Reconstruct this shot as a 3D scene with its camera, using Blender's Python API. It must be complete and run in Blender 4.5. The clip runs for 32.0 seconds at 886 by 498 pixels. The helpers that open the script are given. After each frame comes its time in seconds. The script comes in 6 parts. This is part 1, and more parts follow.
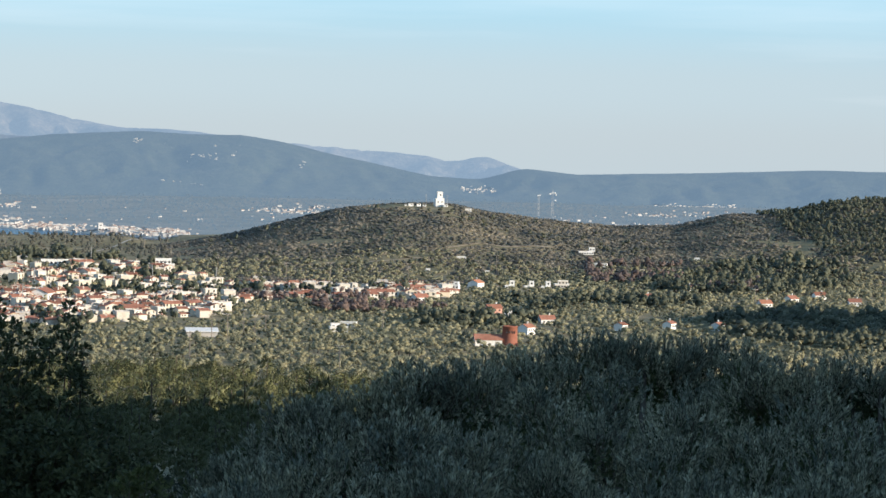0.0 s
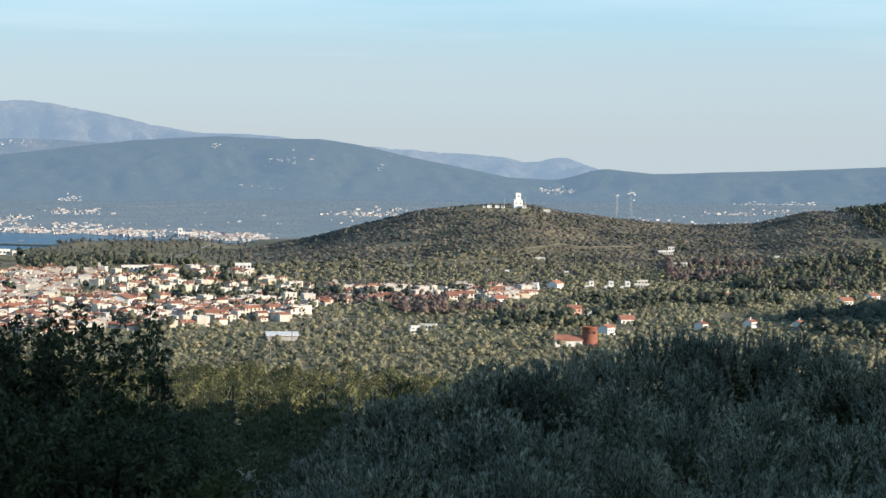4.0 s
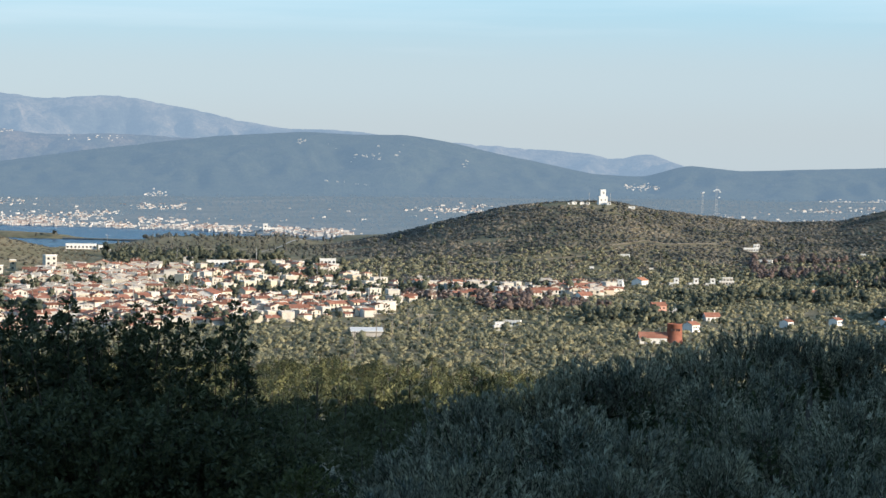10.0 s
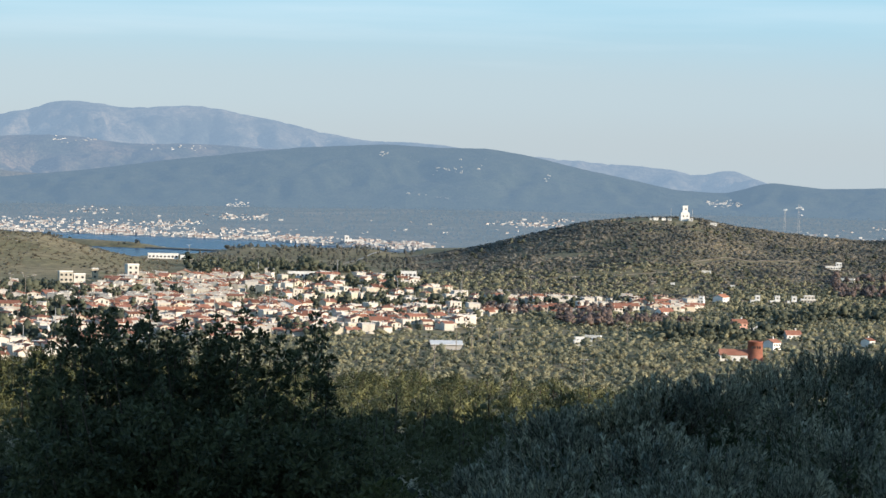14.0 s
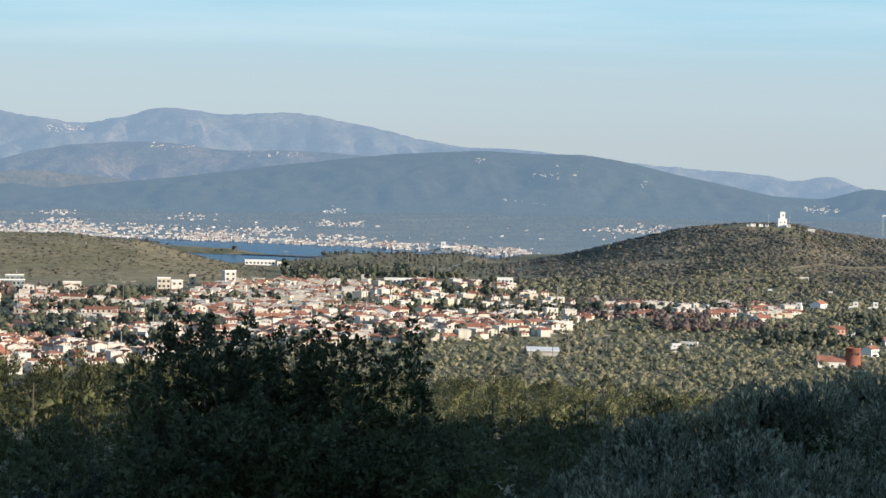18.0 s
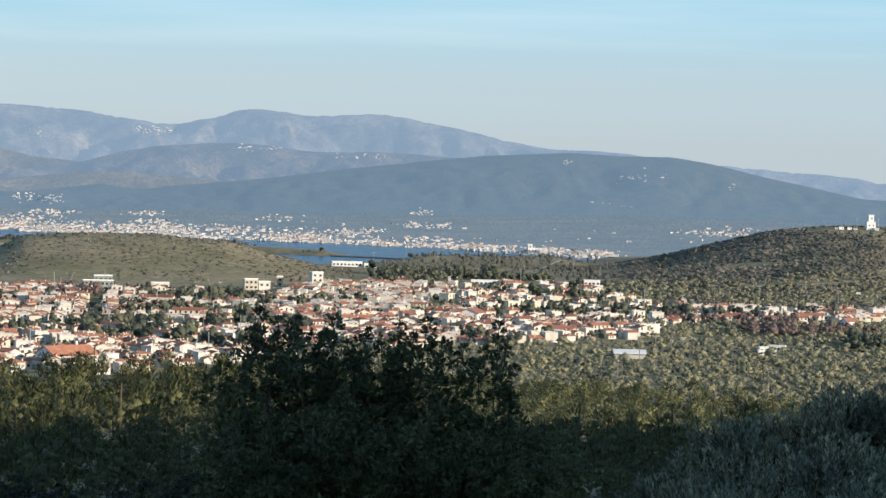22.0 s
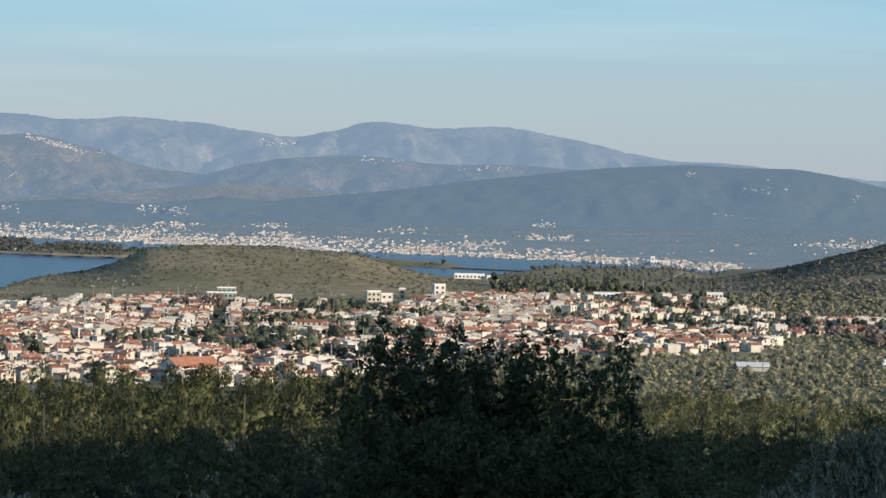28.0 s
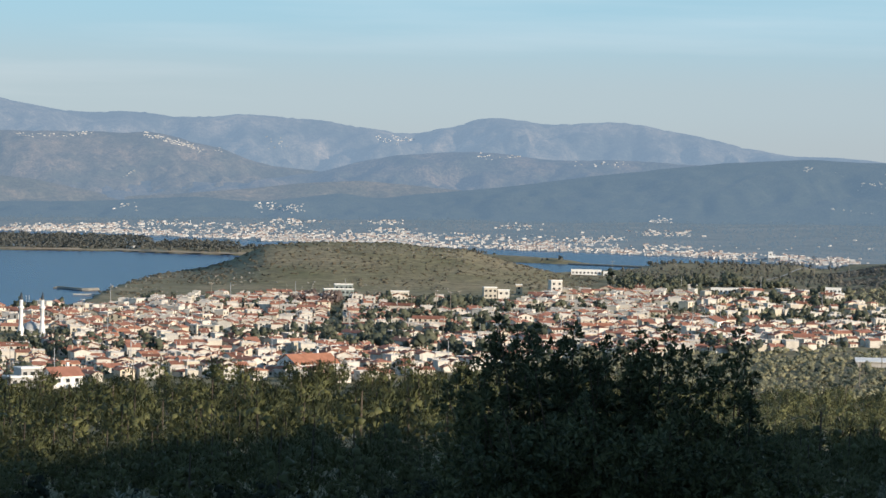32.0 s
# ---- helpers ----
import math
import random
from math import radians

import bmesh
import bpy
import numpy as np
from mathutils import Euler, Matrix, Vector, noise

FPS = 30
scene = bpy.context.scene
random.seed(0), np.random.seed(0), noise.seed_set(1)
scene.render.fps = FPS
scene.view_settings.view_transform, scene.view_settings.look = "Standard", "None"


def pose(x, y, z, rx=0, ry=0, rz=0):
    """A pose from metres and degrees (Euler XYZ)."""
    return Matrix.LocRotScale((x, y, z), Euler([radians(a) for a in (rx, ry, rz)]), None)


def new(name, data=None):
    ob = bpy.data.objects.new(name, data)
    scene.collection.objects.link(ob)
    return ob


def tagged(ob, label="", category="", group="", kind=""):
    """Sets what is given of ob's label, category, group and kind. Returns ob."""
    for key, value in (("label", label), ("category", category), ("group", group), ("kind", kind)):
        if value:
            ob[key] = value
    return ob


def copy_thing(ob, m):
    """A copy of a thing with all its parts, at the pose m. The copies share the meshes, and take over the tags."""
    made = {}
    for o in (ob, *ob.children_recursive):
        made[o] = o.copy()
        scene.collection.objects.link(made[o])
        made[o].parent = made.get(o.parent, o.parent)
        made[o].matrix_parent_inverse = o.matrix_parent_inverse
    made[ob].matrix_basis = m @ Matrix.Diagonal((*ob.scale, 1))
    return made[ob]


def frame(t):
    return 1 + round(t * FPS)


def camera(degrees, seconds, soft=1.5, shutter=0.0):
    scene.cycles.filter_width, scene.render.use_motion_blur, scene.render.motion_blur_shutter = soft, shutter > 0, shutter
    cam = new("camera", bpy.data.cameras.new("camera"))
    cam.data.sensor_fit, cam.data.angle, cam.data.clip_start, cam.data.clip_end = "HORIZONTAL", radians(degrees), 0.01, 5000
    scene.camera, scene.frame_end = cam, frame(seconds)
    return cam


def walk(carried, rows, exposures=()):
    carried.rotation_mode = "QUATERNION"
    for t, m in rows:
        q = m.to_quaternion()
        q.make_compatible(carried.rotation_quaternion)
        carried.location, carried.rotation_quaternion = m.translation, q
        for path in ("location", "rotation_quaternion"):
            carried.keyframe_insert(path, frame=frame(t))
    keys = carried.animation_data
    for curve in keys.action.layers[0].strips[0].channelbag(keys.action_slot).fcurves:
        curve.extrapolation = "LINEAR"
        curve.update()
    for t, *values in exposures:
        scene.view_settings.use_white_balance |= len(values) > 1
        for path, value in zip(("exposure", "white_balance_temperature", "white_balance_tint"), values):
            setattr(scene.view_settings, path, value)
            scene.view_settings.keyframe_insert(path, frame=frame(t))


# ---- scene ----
# ---------- camera: it stands on a hillside and pans to the left ----------
cam = camera(18.0, 32.0)
EYE = 90.0
ROWS = [  # seconds, yaw, pitch, roll
    (0.0, -6.8, -2.243, -1.262),
    (0.5, -6.595, -2.286, -1.239),
    (1.0, -6.367, -2.321, -1.166),
    (1.5, -6.119, -2.345, -0.942),
    (2.0, -5.865, -2.317, -0.734),
    (2.5, -5.653, -2.282, -0.598),
    (3.0, -5.475, -2.275, -0.561),
    (3.5, -5.333, -2.275, -0.531),
    (5.5, -4.651, -1.992, -0.477),
    (6.0, -4.464, -1.972, -0.502),
    (6.5, -4.276, -2.008, -0.616),
    (7.0, -4.109, -2.093, -0.747),
    (7.5, -3.969, -2.173, -0.788),
    (8.0, -3.864, -2.246, -0.809),
    (8.5, -3.758, -2.273, -0.767),
    (9.0, -3.657, -2.307, -0.686),
    (9.5, -3.563, -2.309, -0.682),
    (10.0, -3.449, -2.327, -0.675),
    (10.5, -3.283, -2.319, -0.629),
    (11.0, -3.086, -2.312, -0.686),
    (11.5, -2.872, -2.286, -0.721),
    (12.0, -2.662, -2.265, -0.813),
    (12.5, -2.451, -2.223, -0.968),
    (13.0, -2.228, -2.19, -1.172),
    (13.5, -2.0, -2.136, -1.237),
    (14.0, -1.784, -2.076, -1.35),
    (14.5, -1.566, -2.026, -1.417),
    (16.5, -0.532, -1.982, -1.38),
    (17.0, -0.259, -1.95, -1.195),
    (17.5, -0.029, -1.955, -1.177),
    (18.0, 0.193, -1.99, -1.253),
    (18.5, 0.422, -2.012, -1.296),
    (19.0, 0.682, -2.023, -1.343),
    (19.5, 0.955, -2.022, -1.163),
    (20.0, 1.231, -2.022, -1.016),
    (20.5, 1.475, -2.015, -0.962),
    (21.0, 1.674, -2.015, -0.958),
    (21.5, 1.825, -2.013, -1.142),
    (22.0, 1.976, -1.99, -1.379),
    (22.5, 2.135, -1.946, -1.395),
    (23.0, 2.29, -1.893, -1.373),
    (23.5, 2.449, -1.796, -1.262),
    (24.0, 2.615, -1.719, -1.299),
    (24.5, 2.791, -1.638, -1.382),
    (25.0, 2.983, -1.552, -1.426),
    (25.5, 3.233, -1.483, -1.31),
    (27.5, 4.222, -1.729, -1.39),
    (28.0, 4.486, -1.797, -1.291),
    (28.5, 4.807, -1.862, -1.337),
    (29.0, 5.125, -1.919, -1.342),
    (29.5, 5.444, -1.968, -1.338),
    (30.0, 5.774, -2.003, -1.261),
    (30.5, 6.101, -2.018, -1.174),
    (31.0, 6.41, -1.993, -1.111),
    (31.5, 6.656, -1.956, -1.048),
    (32.0, 6.873, -1.921, -1.024),
]
walk(cam, [(t, pose(0, 0, EYE, 90 + p, 0, y) @ pose(0, 0, 0, 0, 0, -r)) for t, y, p, r in ROWS],
     [(0, 0.54), (5, 0.52), (12, 0.5), (16.5, 0.42), (22.5, 0.42), (25, 0.26), (28, 0.19), (32, 0.24)])

# ---------- sky, sun ----------
SUN_AZ, SUN_EL = 120.0, 13.0          # degrees clockwise from +y, degrees above the horizon
world = bpy.data.worlds.new("sky")
scene.world = world
world.use_nodes = True
wn, wl = world.node_tree.nodes, world.node_tree.links
wn.clear()
sky = wn.new("ShaderNodeTexSky")
sky.sky_type = "NISHITA"
sky.sun_disc = False
sky.sun_elevation, sky.sun_rotation = radians(SUN_EL), radians(SUN_AZ)
sky.altitude, sky.air_density, sky.dust_density, sky.ozone_density = 90.0, 1.0, 0.2, 3.0
bg = wn.new("ShaderNodeBackground")
bg.inputs["Strength"].default_value = 0.15
wo = wn.new("ShaderNodeOutputWorld")
tcw = wn.new("ShaderNodeTexCoord")     # pale, slightly hazy air all round the horizon
sep = wn.new("ShaderNodeSeparateXYZ")
tone = wn.new("ShaderNodeValToRGB")
tone.color_ramp.interpolation = "EASE"
while len(tone.color_ramp.elements) < 4:
    tone.color_ramp.elements.new(0.5)
for e, (p, c) in zip(tone.color_ramp.elements, ((0.0, (0.395, 0.475, 0.54)), (0.02, (0.395, 0.5, 0.58)), (0.055, (0.32, 0.545, 0.69)), (0.12, (0.27, 0.53, 0.73)))):
    e.position, e.color = p, (*c, 1)
gain = wn.new("ShaderNodeVectorMath")
gain.operation = "SCALE"
gain.inputs["Scale"].default_value = 6.15
veil = wn.new("ShaderNodeMapRange")
veil.interpolation_type = "SMOOTHERSTEP"
for key, value in (("From Min", 0.05), ("From Max", 0.3), ("To Min", 0.9), ("To Max", 0.2)):
    veil.inputs[key].default_value = value
air = wn.new("ShaderNodeMix")
air.data_type = "RGBA"
wl.new(tcw.outputs["Generated"], sep.inputs[0])
wl.new(sep.outputs[2], veil.inputs[0])
wl.new(sep.outputs[2], tone.inputs[0])
wl.new(tone.outputs[0], gain.inputs[0])
wl.new(veil.outputs[0], air.inputs[0])
wl.new(sky.outputs[0], air.inputs[6])
wl.new(gain.outputs[0], air.inputs[7])
wisp = wn.new("ShaderNodeTexNoise")     # faint wisps of high cloud
wisp.inputs["Scale"].default_value, wisp.inputs["Detail"].default_value = 2.2, 6.0
flat = wn.new("ShaderNodeMapping")
flat.inputs["Scale"].default_value = (1.0, 1.0, 16.0)
thin = wn.new("ShaderNodeMapRange")
for key, value in (("From Min", 0.55), ("From Max", 0.8), ("To Min", 0.0), ("To Max", 0.4)):
    thin.inputs[key].default_value = value
cloud = wn.new("ShaderNodeMix")
cloud.data_type = "RGBA"
cloud.inputs[7].default_value = (5.0, 5.2, 5.4, 1)
wl.new(tcw.outputs["Generated"], flat.inputs[0])
wl.new(flat.outputs[0], wisp.inputs[0])
wl.new(wisp.outputs[0], thin.inputs[0])
wl.new(thin.outputs[0], cloud.inputs[0])
wl.new(air.outputs[2], cloud.inputs[6])
wl.new(cloud.outputs[2], bg.inputs[0])
wl.new(bg.outputs[0], wo.inputs[0])
sun_data = bpy.data.lights.new("sun", "SUN")
sun_data.energy, sun_data.angle, sun_data.color = 5.2, radians(0.55), (1.0, 0.86, 0.68)
sun = new("sun", sun_data)
sa, se = radians(SUN_AZ), radians(SUN_EL)
SUN_DIR = Vector((math.sin(sa) * math.cos(se), math.cos(sa) * math.cos(se), math.sin(se)))
sun.matrix_world = Matrix.Translation(SUN_DIR * 300) @ SUN_DIR.to_track_quat("Z", "Y").to_matrix().to_4x4()


# ---------- materials ----------
def shader(name, rough=0.9):
    m = bpy.data.materials.new(name)
    m.use_nodes = True
    nt = m.node_tree
    b = nt.nodes["Principled BSDF"]
    b.inputs["Roughness"].default_value = rough
    b.inputs["Specular IOR Level"].default_value = 0.25
    return m, nt, b


def noise_node(nt, scale, detail=4.0, rough=0.55, coords="Object", stretch=None):
    tc = nt.nodes.new("ShaderNodeTexCoord")
    n = nt.nodes.new("ShaderNodeTexNoise")
    n.inputs["Scale"].default_value, n.inputs["Detail"].default_value, n.inputs["Roughness"].default_value = scale, detail, rough
    if stretch:
        mp = nt.nodes.new("ShaderNodeMapping")
        mp.inputs["Scale"].default_value = stretch
        nt.links.new(tc.outputs[coords], mp.inputs[0])
        nt.links.new(mp.outputs[0], n.inputs[0])
    else:
        nt.links.new(tc.outputs[coords], n.inputs[0])
    return n.outputs["Fac"]


def ramp(nt, fac, stops):
    r = nt.nodes.new("ShaderNodeValToRGB")
    el = r.color_ramp.elements
    while len(el) < len(stops):
        el.new(0.5)
    for e, (p, c) in zip(el, stops):
        e.position, e.color = p, (*c, 1)
    nt.links.new(fac, r.inputs[0])
    return r.outputs[0]


def mix(nt, fac, a, b, mode="MIX"):
    x = nt.nodes.new("ShaderNodeMix")
    x.data_type, x.blend_type = "RGBA", mode
    for sock, v in ((x.inputs[0], fac), (x.inputs[6], a), (x.inputs[7], b)):
        if isinstance(v, (int, float)):
            sock.default_value = v
        elif isinstance(v, tuple):
            sock.default_value = (*v, 1)
        else:
            nt.links.new(v, sock)
    return x.outputs[2]


def bump(nt, b, height, strength, distance):
    n = nt.nodes.new("ShaderNodeBump")
    n.inputs["Strength"].default_value, n.inputs["Distance"].default_value = strength, distance
    nt.links.new(height, n.inputs["Height"])
    nt.links.new(n.outputs[0], b.inputs["Normal"])


def foliage(name, dark, light, patch=0.08, leaf_gloss=0.6, glow=0.34, swing=0.33):
    """Leaf clumps: colour by clump, by patch of trees, and a little light that passes through."""
    m, nt, b = shader(name, leaf_gloss)
    geo = nt.nodes.new("ShaderNodeNewGeometry")
    c1 = ramp(nt, geo.outputs["Random Per Island"], [(0.0, dark), (1.0, light)])
    n = noise_node(nt, patch, 3.0)
    c2 = ramp(nt, n, [(0.3, (1 - swing * 1.15, 1 - swing, 1 - swing * 0.8)), (0.7, (1 + swing * 0.85, 1 + swing * 0.65, 1 + swing * 0.6))])
    col = mix(nt, 1.0, c1, c2, "MULTIPLY")
    nt.links.new(col, b.inputs["Base Color"])
    tr = nt.nodes.new("ShaderNodeBsdfTranslucent")
    nt.links.new(col, tr.inputs[0])
    ms = nt.nodes.new("ShaderNodeMixShader")
    ms.inputs[0].default_value = glow
    nt.links.new(b.outputs[0], ms.inputs[1])
    nt.links.new(tr.outputs[0], ms.inputs[2])
    nt.links.new(ms.outputs[0], nt.nodes["Material Output"].inputs[0])
    return m


def surface(name, a, b_col, scale, rough=0.85, second=None, bump_d=0.0, by_object=0.0, coords="Object", island=False):
    """Two-tone noise at one scale, stains at a finer one, tint by object."""
    m, nt, b = shader(name, rough)
    n1 = noise_node(nt, scale, 5.0, 0.6, coords)
    col = ramp(nt, n1, [(0.3, a), (0.7, b_col)])
    n2 = noise_node(nt, scale * 7.3, 4.0, 0.6, coords)
    g = ramp(nt, n2, [(0.25, (0.78, 0.77, 0.76)), (0.7, (1.08, 1.08, 1.08))])
    col = mix(nt, 1.0, col, g, "MULTIPLY")
    if by_object:
        oi = nt.nodes.new("ShaderNodeObjectInfo")
        if island:
            oi = nt.nodes.new("ShaderNodeNewGeometry")
        t = ramp(nt, oi.outputs["Random Per Island" if island else "Random"], second)
        col = mix(nt, by_object, col, t, "MULTIPLY")
    nt.links.new(col, b.inputs["Base Color"])
    if bump_d:
        bump(nt, b, n2, 0.6, bump_d)
    return m


def hazed_mat(name, forest, open_ground, air, amount, scale, grain=0.3):
    """Far wooded slopes; blue aerial haze is painted in as an even emission."""
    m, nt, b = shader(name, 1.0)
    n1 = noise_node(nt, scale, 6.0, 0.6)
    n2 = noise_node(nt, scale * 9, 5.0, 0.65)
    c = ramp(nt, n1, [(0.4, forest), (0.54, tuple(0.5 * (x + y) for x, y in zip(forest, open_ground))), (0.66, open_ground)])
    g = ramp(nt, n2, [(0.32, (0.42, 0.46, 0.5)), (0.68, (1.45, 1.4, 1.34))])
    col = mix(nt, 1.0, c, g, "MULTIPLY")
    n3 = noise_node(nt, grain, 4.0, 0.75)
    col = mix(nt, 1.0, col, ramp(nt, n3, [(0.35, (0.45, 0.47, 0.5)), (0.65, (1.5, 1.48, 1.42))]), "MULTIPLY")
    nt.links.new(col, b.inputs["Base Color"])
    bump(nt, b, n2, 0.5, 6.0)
    # the air colour glows evenly over the slope in place of haze
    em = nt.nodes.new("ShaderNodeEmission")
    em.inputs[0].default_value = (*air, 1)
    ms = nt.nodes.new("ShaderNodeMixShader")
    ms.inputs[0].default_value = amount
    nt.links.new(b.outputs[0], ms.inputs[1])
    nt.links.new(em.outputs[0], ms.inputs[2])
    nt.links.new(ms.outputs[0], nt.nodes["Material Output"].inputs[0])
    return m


M_LEAF_OLIVE_FAR = foliage("olive_foliage", (0.29, 0.288, 0.18), (0.385, 0.378, 0.25), 0.13, glow=0.45, swing=0.42)
M_LEAF_PINE = foliage("pine_foliage", (0.082, 0.09, 0.034), (0.118, 0.124, 0.048), 0.1, glow=0.14, swing=0.6)
# lighter pine copy: the belt's sunlight is put into the leaf colour
M_LEAF_LIT = foliage("lit_pine_foliage", (0.135, 0.145, 0.06), (0.18, 0.185, 0.08), 0.1, glow=0.2, swing=0.55)
# darker copy for the near slope: its shade is put into the leaf colour
M_LEAF_SHADED = foliage("shaded_foliage", (0.014, 0.018, 0.008), (0.036, 0.042, 0.02), 0.3, swing=0.5)
M_LEAF_DARK = foliage("evergreen_foliage", (0.095, 0.107, 0.07), (0.135, 0.145, 0.096), 0.08, glow=0.25, swing=0.45)
M_LEAF_BARE = foliage("bare_branches", (0.2, 0.155, 0.135), (0.27, 0.21, 0.185), 0.05, glow=0.45)
M_SCRUB = foliage("scrub_foliage", (0.21, 0.204, 0.165), (0.255, 0.244, 0.2), 0.03, glow=0.45, swing=0.6)
M_MEADOW_SCRUB = foliage("meadow_scrub", (0.15, 0.135, 0.098), (0.25, 0.222, 0.16), 0.02, glow=0.45)
M_LEAF_SPIT = foliage("spit_foliage", (0.115, 0.12, 0.1), (0.175, 0.175, 0.15), 0.03)
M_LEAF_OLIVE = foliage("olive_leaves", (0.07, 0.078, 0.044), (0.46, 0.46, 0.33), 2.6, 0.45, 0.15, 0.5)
# darker copy for inner leaves: shade between boughs put into the colour
M_LEAF_OLIVE_SHADED = foliage("shaded_olive_leaves", (0.025, 0.035, 0.012), (0.08, 0.095, 0.04), 1.2, 0.7, 0.15, 0.5)
M_LEAF_BUSH = foliage("bush_leaves", (0.034, 0.044, 0.02), (0.14, 0.15, 0.07), 1.3, 0.55, 0.2)
M_LEAF_LOW = foliage("shrub_leaves", (0.045, 0.056, 0.02), (0.12, 0.13, 0.05), 1.3, 0.5, 0.3)
M_TWIG = surface("twig_bark", (0.06, 0.045, 0.032), (0.13, 0.1, 0.075), 6.0)
M_BARK = surface("tree_bark", (0.05, 0.04, 0.03), (0.11, 0.09, 0.07), 1.0)
M_WALL = surface("white_plaster", (0.56, 0.525, 0.47), (0.71, 0.675, 0.62), 0.25, 0.9, [(0.0, (0.9, 0.82, 0.68)), (0.15, (1, 0.97, 0.92)), (0.75, (1, 1, 1)), (0.9, (0.95, 0.9, 0.78)), (1.0, (0.8, 0.78, 0.74))], 0.0, 1.0)
M_ROOF = surface("roof_tiles", (0.29, 0.135, 0.092), (0.44, 0.215, 0.15), 0.3, 0.85, [(0.0, (0.55, 0.5, 0.48)), (0.3, (0.85, 0.8, 0.78)), (0.7, (1.05, 1, 1)), (1.0, (1.25, 1.15, 1.0))], 0.08, 1.0)
M_WALLS = surface("town_plaster", (0.56, 0.525, 0.47), (0.71, 0.675, 0.62), 0.25, 0.9, [(0.0, (0.9, 0.82, 0.68)), (0.15, (1, 0.97, 0.92)), (0.75, (1, 1, 1)), (0.9, (0.95, 0.9, 0.78)), (1.0, (0.8, 0.78, 0.74))], 0.0, 1.0, island=True)
M_ROOFS = surface("town_roof_tiles", (0.29, 0.135, 0.092), (0.44, 0.215, 0.15), 0.3, 0.85, [(0.0, (0.55, 0.5, 0.48)), (0.3, (0.85, 0.8, 0.78)), (0.7, (1.05, 1, 1)), (1.0, (1.25, 1.15, 1.0))], 0.08, 1.0, island=True)
M_ROOF_FLAT = surface("flat_roof", (0.42, 0.4, 0.38), (0.64, 0.61, 0.58), 0.2)
M_DARK = surface("window_glass", (0.035, 0.04, 0.045), (0.06, 0.065, 0.07), 0.5, 0.2)
M_CONCRETE = surface("concrete", (0.38, 0.37, 0.35), (0.52, 0.5, 0.48), 0.4)
M_WHITE = surface("white_paint", (0.74, 0.73, 0.71), (0.84, 0.83, 0.8), 0.3)
M_STONE = surface("pale_rock", (0.2, 0.19, 0.165), (0.33, 0.31, 0.27), 0.3, 0.95, None, 0.15)
M_TERRACOTTA = surface("terracotta_render", (0.24, 0.095, 0.065), (0.32, 0.13, 0.09), 0.3)
M_SALMON = surface("salmon_render", (0.5, 0.27, 0.21), (0.6, 0.34, 0.27), 0.3)
M_YELLOW = surface("tan_render", (0.5, 0.4, 0.28), (0.6, 0.49, 0.36), 0.3)
M_METAL = surface("grey_steel", (0.3, 0.31, 0.32), (0.45, 0.46, 0.47), 1.0, 0.5)
M_GLAZED = surface("green_grey_glazing", (0.2, 0.235, 0.225), (0.3, 0.34, 0.33), 0.4, 0.35)
M_POLE = surface("pole_wood", (0.2, 0.17, 0.14), (0.3, 0.27, 0.23), 1.0)
M_FAR_WALL = surface("far_house_wall", (0.45, 0.445, 0.44), (0.62, 0.6, 0.58), 0.05)
M_FAR_ROOF = surface("far_house_roof", (0.34, 0.23, 0.19), (0.48, 0.33, 0.27), 0.03)
M_DIRT = surface("pale_earth", (0.3, 0.24, 0.17), (0.42, 0.35, 0.26), 0.1)

# ground: grass, olive-brown earth, dry slopes
M_GROUND, gnt, gb = shader("ground_cover", 1.0)
g1 = noise_node(gnt, 0.012, 6.0, 0.6)
g2 = noise_node(gnt, 0.15, 5.0, 0.65)
gc = ramp(gnt, g1, [(0.3, (0.15, 0.145, 0.082)), (0.48, (0.215, 0.19, 0.118)), (0.6, (0.275, 0.23, 0.15)), (0.72, (0.17, 0.172, 0.09))])
gg = ramp(gnt, g2, [(0.3, (0.6, 0.6, 0.6)), (0.7, (1.3, 1.28, 1.2))])
gnt.links.new(mix(gnt, 1.0, gc, gg, "MULTIPLY"), gb.inputs["Base Color"])
bump(gnt, gb, g2, 0.7, 1.2)

# sea: calm water with fine wind ripples
M_SEA, snt, sb = shader("sea_water", 0.22)
s1 = noise_node(snt, 0.004, 4.0, 0.5, "Object", (1.0, 3.0, 1.0))
snt.links.new(ramp(snt, s1, [(0.3, (0.01, 0.05, 0.118)), (0.7, (0.016, 0.07, 0.16))]), sb.inputs["Base Color"])
sb.inputs["Specular IOR Level"].default_value = 0.02
s2 = noise_node(snt, 0.35, 5.0, 0.6, "Object", (1.0, 0.4, 1.0))
bump(snt, sb, s2, 0.5, 0.35)

# each row's third colour and first number: painted haze and its share
M_RIDGE = hazed_mat("ridge_air", (0.07, 0.085, 0.05), (0.105, 0.112, 0.07), (0.178, 0.27, 0.382), 0.61, 0.028, 0.55)
M_LEAF_FAR = hazed_mat("far_woods_air", (0.05, 0.062, 0.045), (0.09, 0.098, 0.07), (0.19, 0.275, 0.365), 0.62, 0.05)
M_PLAIN = hazed_mat("plain_air", (0.085, 0.088, 0.062), (0.24, 0.195, 0.145), (0.2, 0.28, 0.365), 0.54, 0.013)
M_PLATEAU = hazed_mat("plateau_air", (0.075, 0.08, 0.06), (0.25, 0.185, 0.13), (0.235, 0.325, 0.44), 0.6, 0.013)
M_FIELDS = hazed_mat("fields_air", (0.1, 0.095, 0.065), (0.22, 0.165, 0.115), (0.215, 0.295, 0.39), 0.61, 0.015)
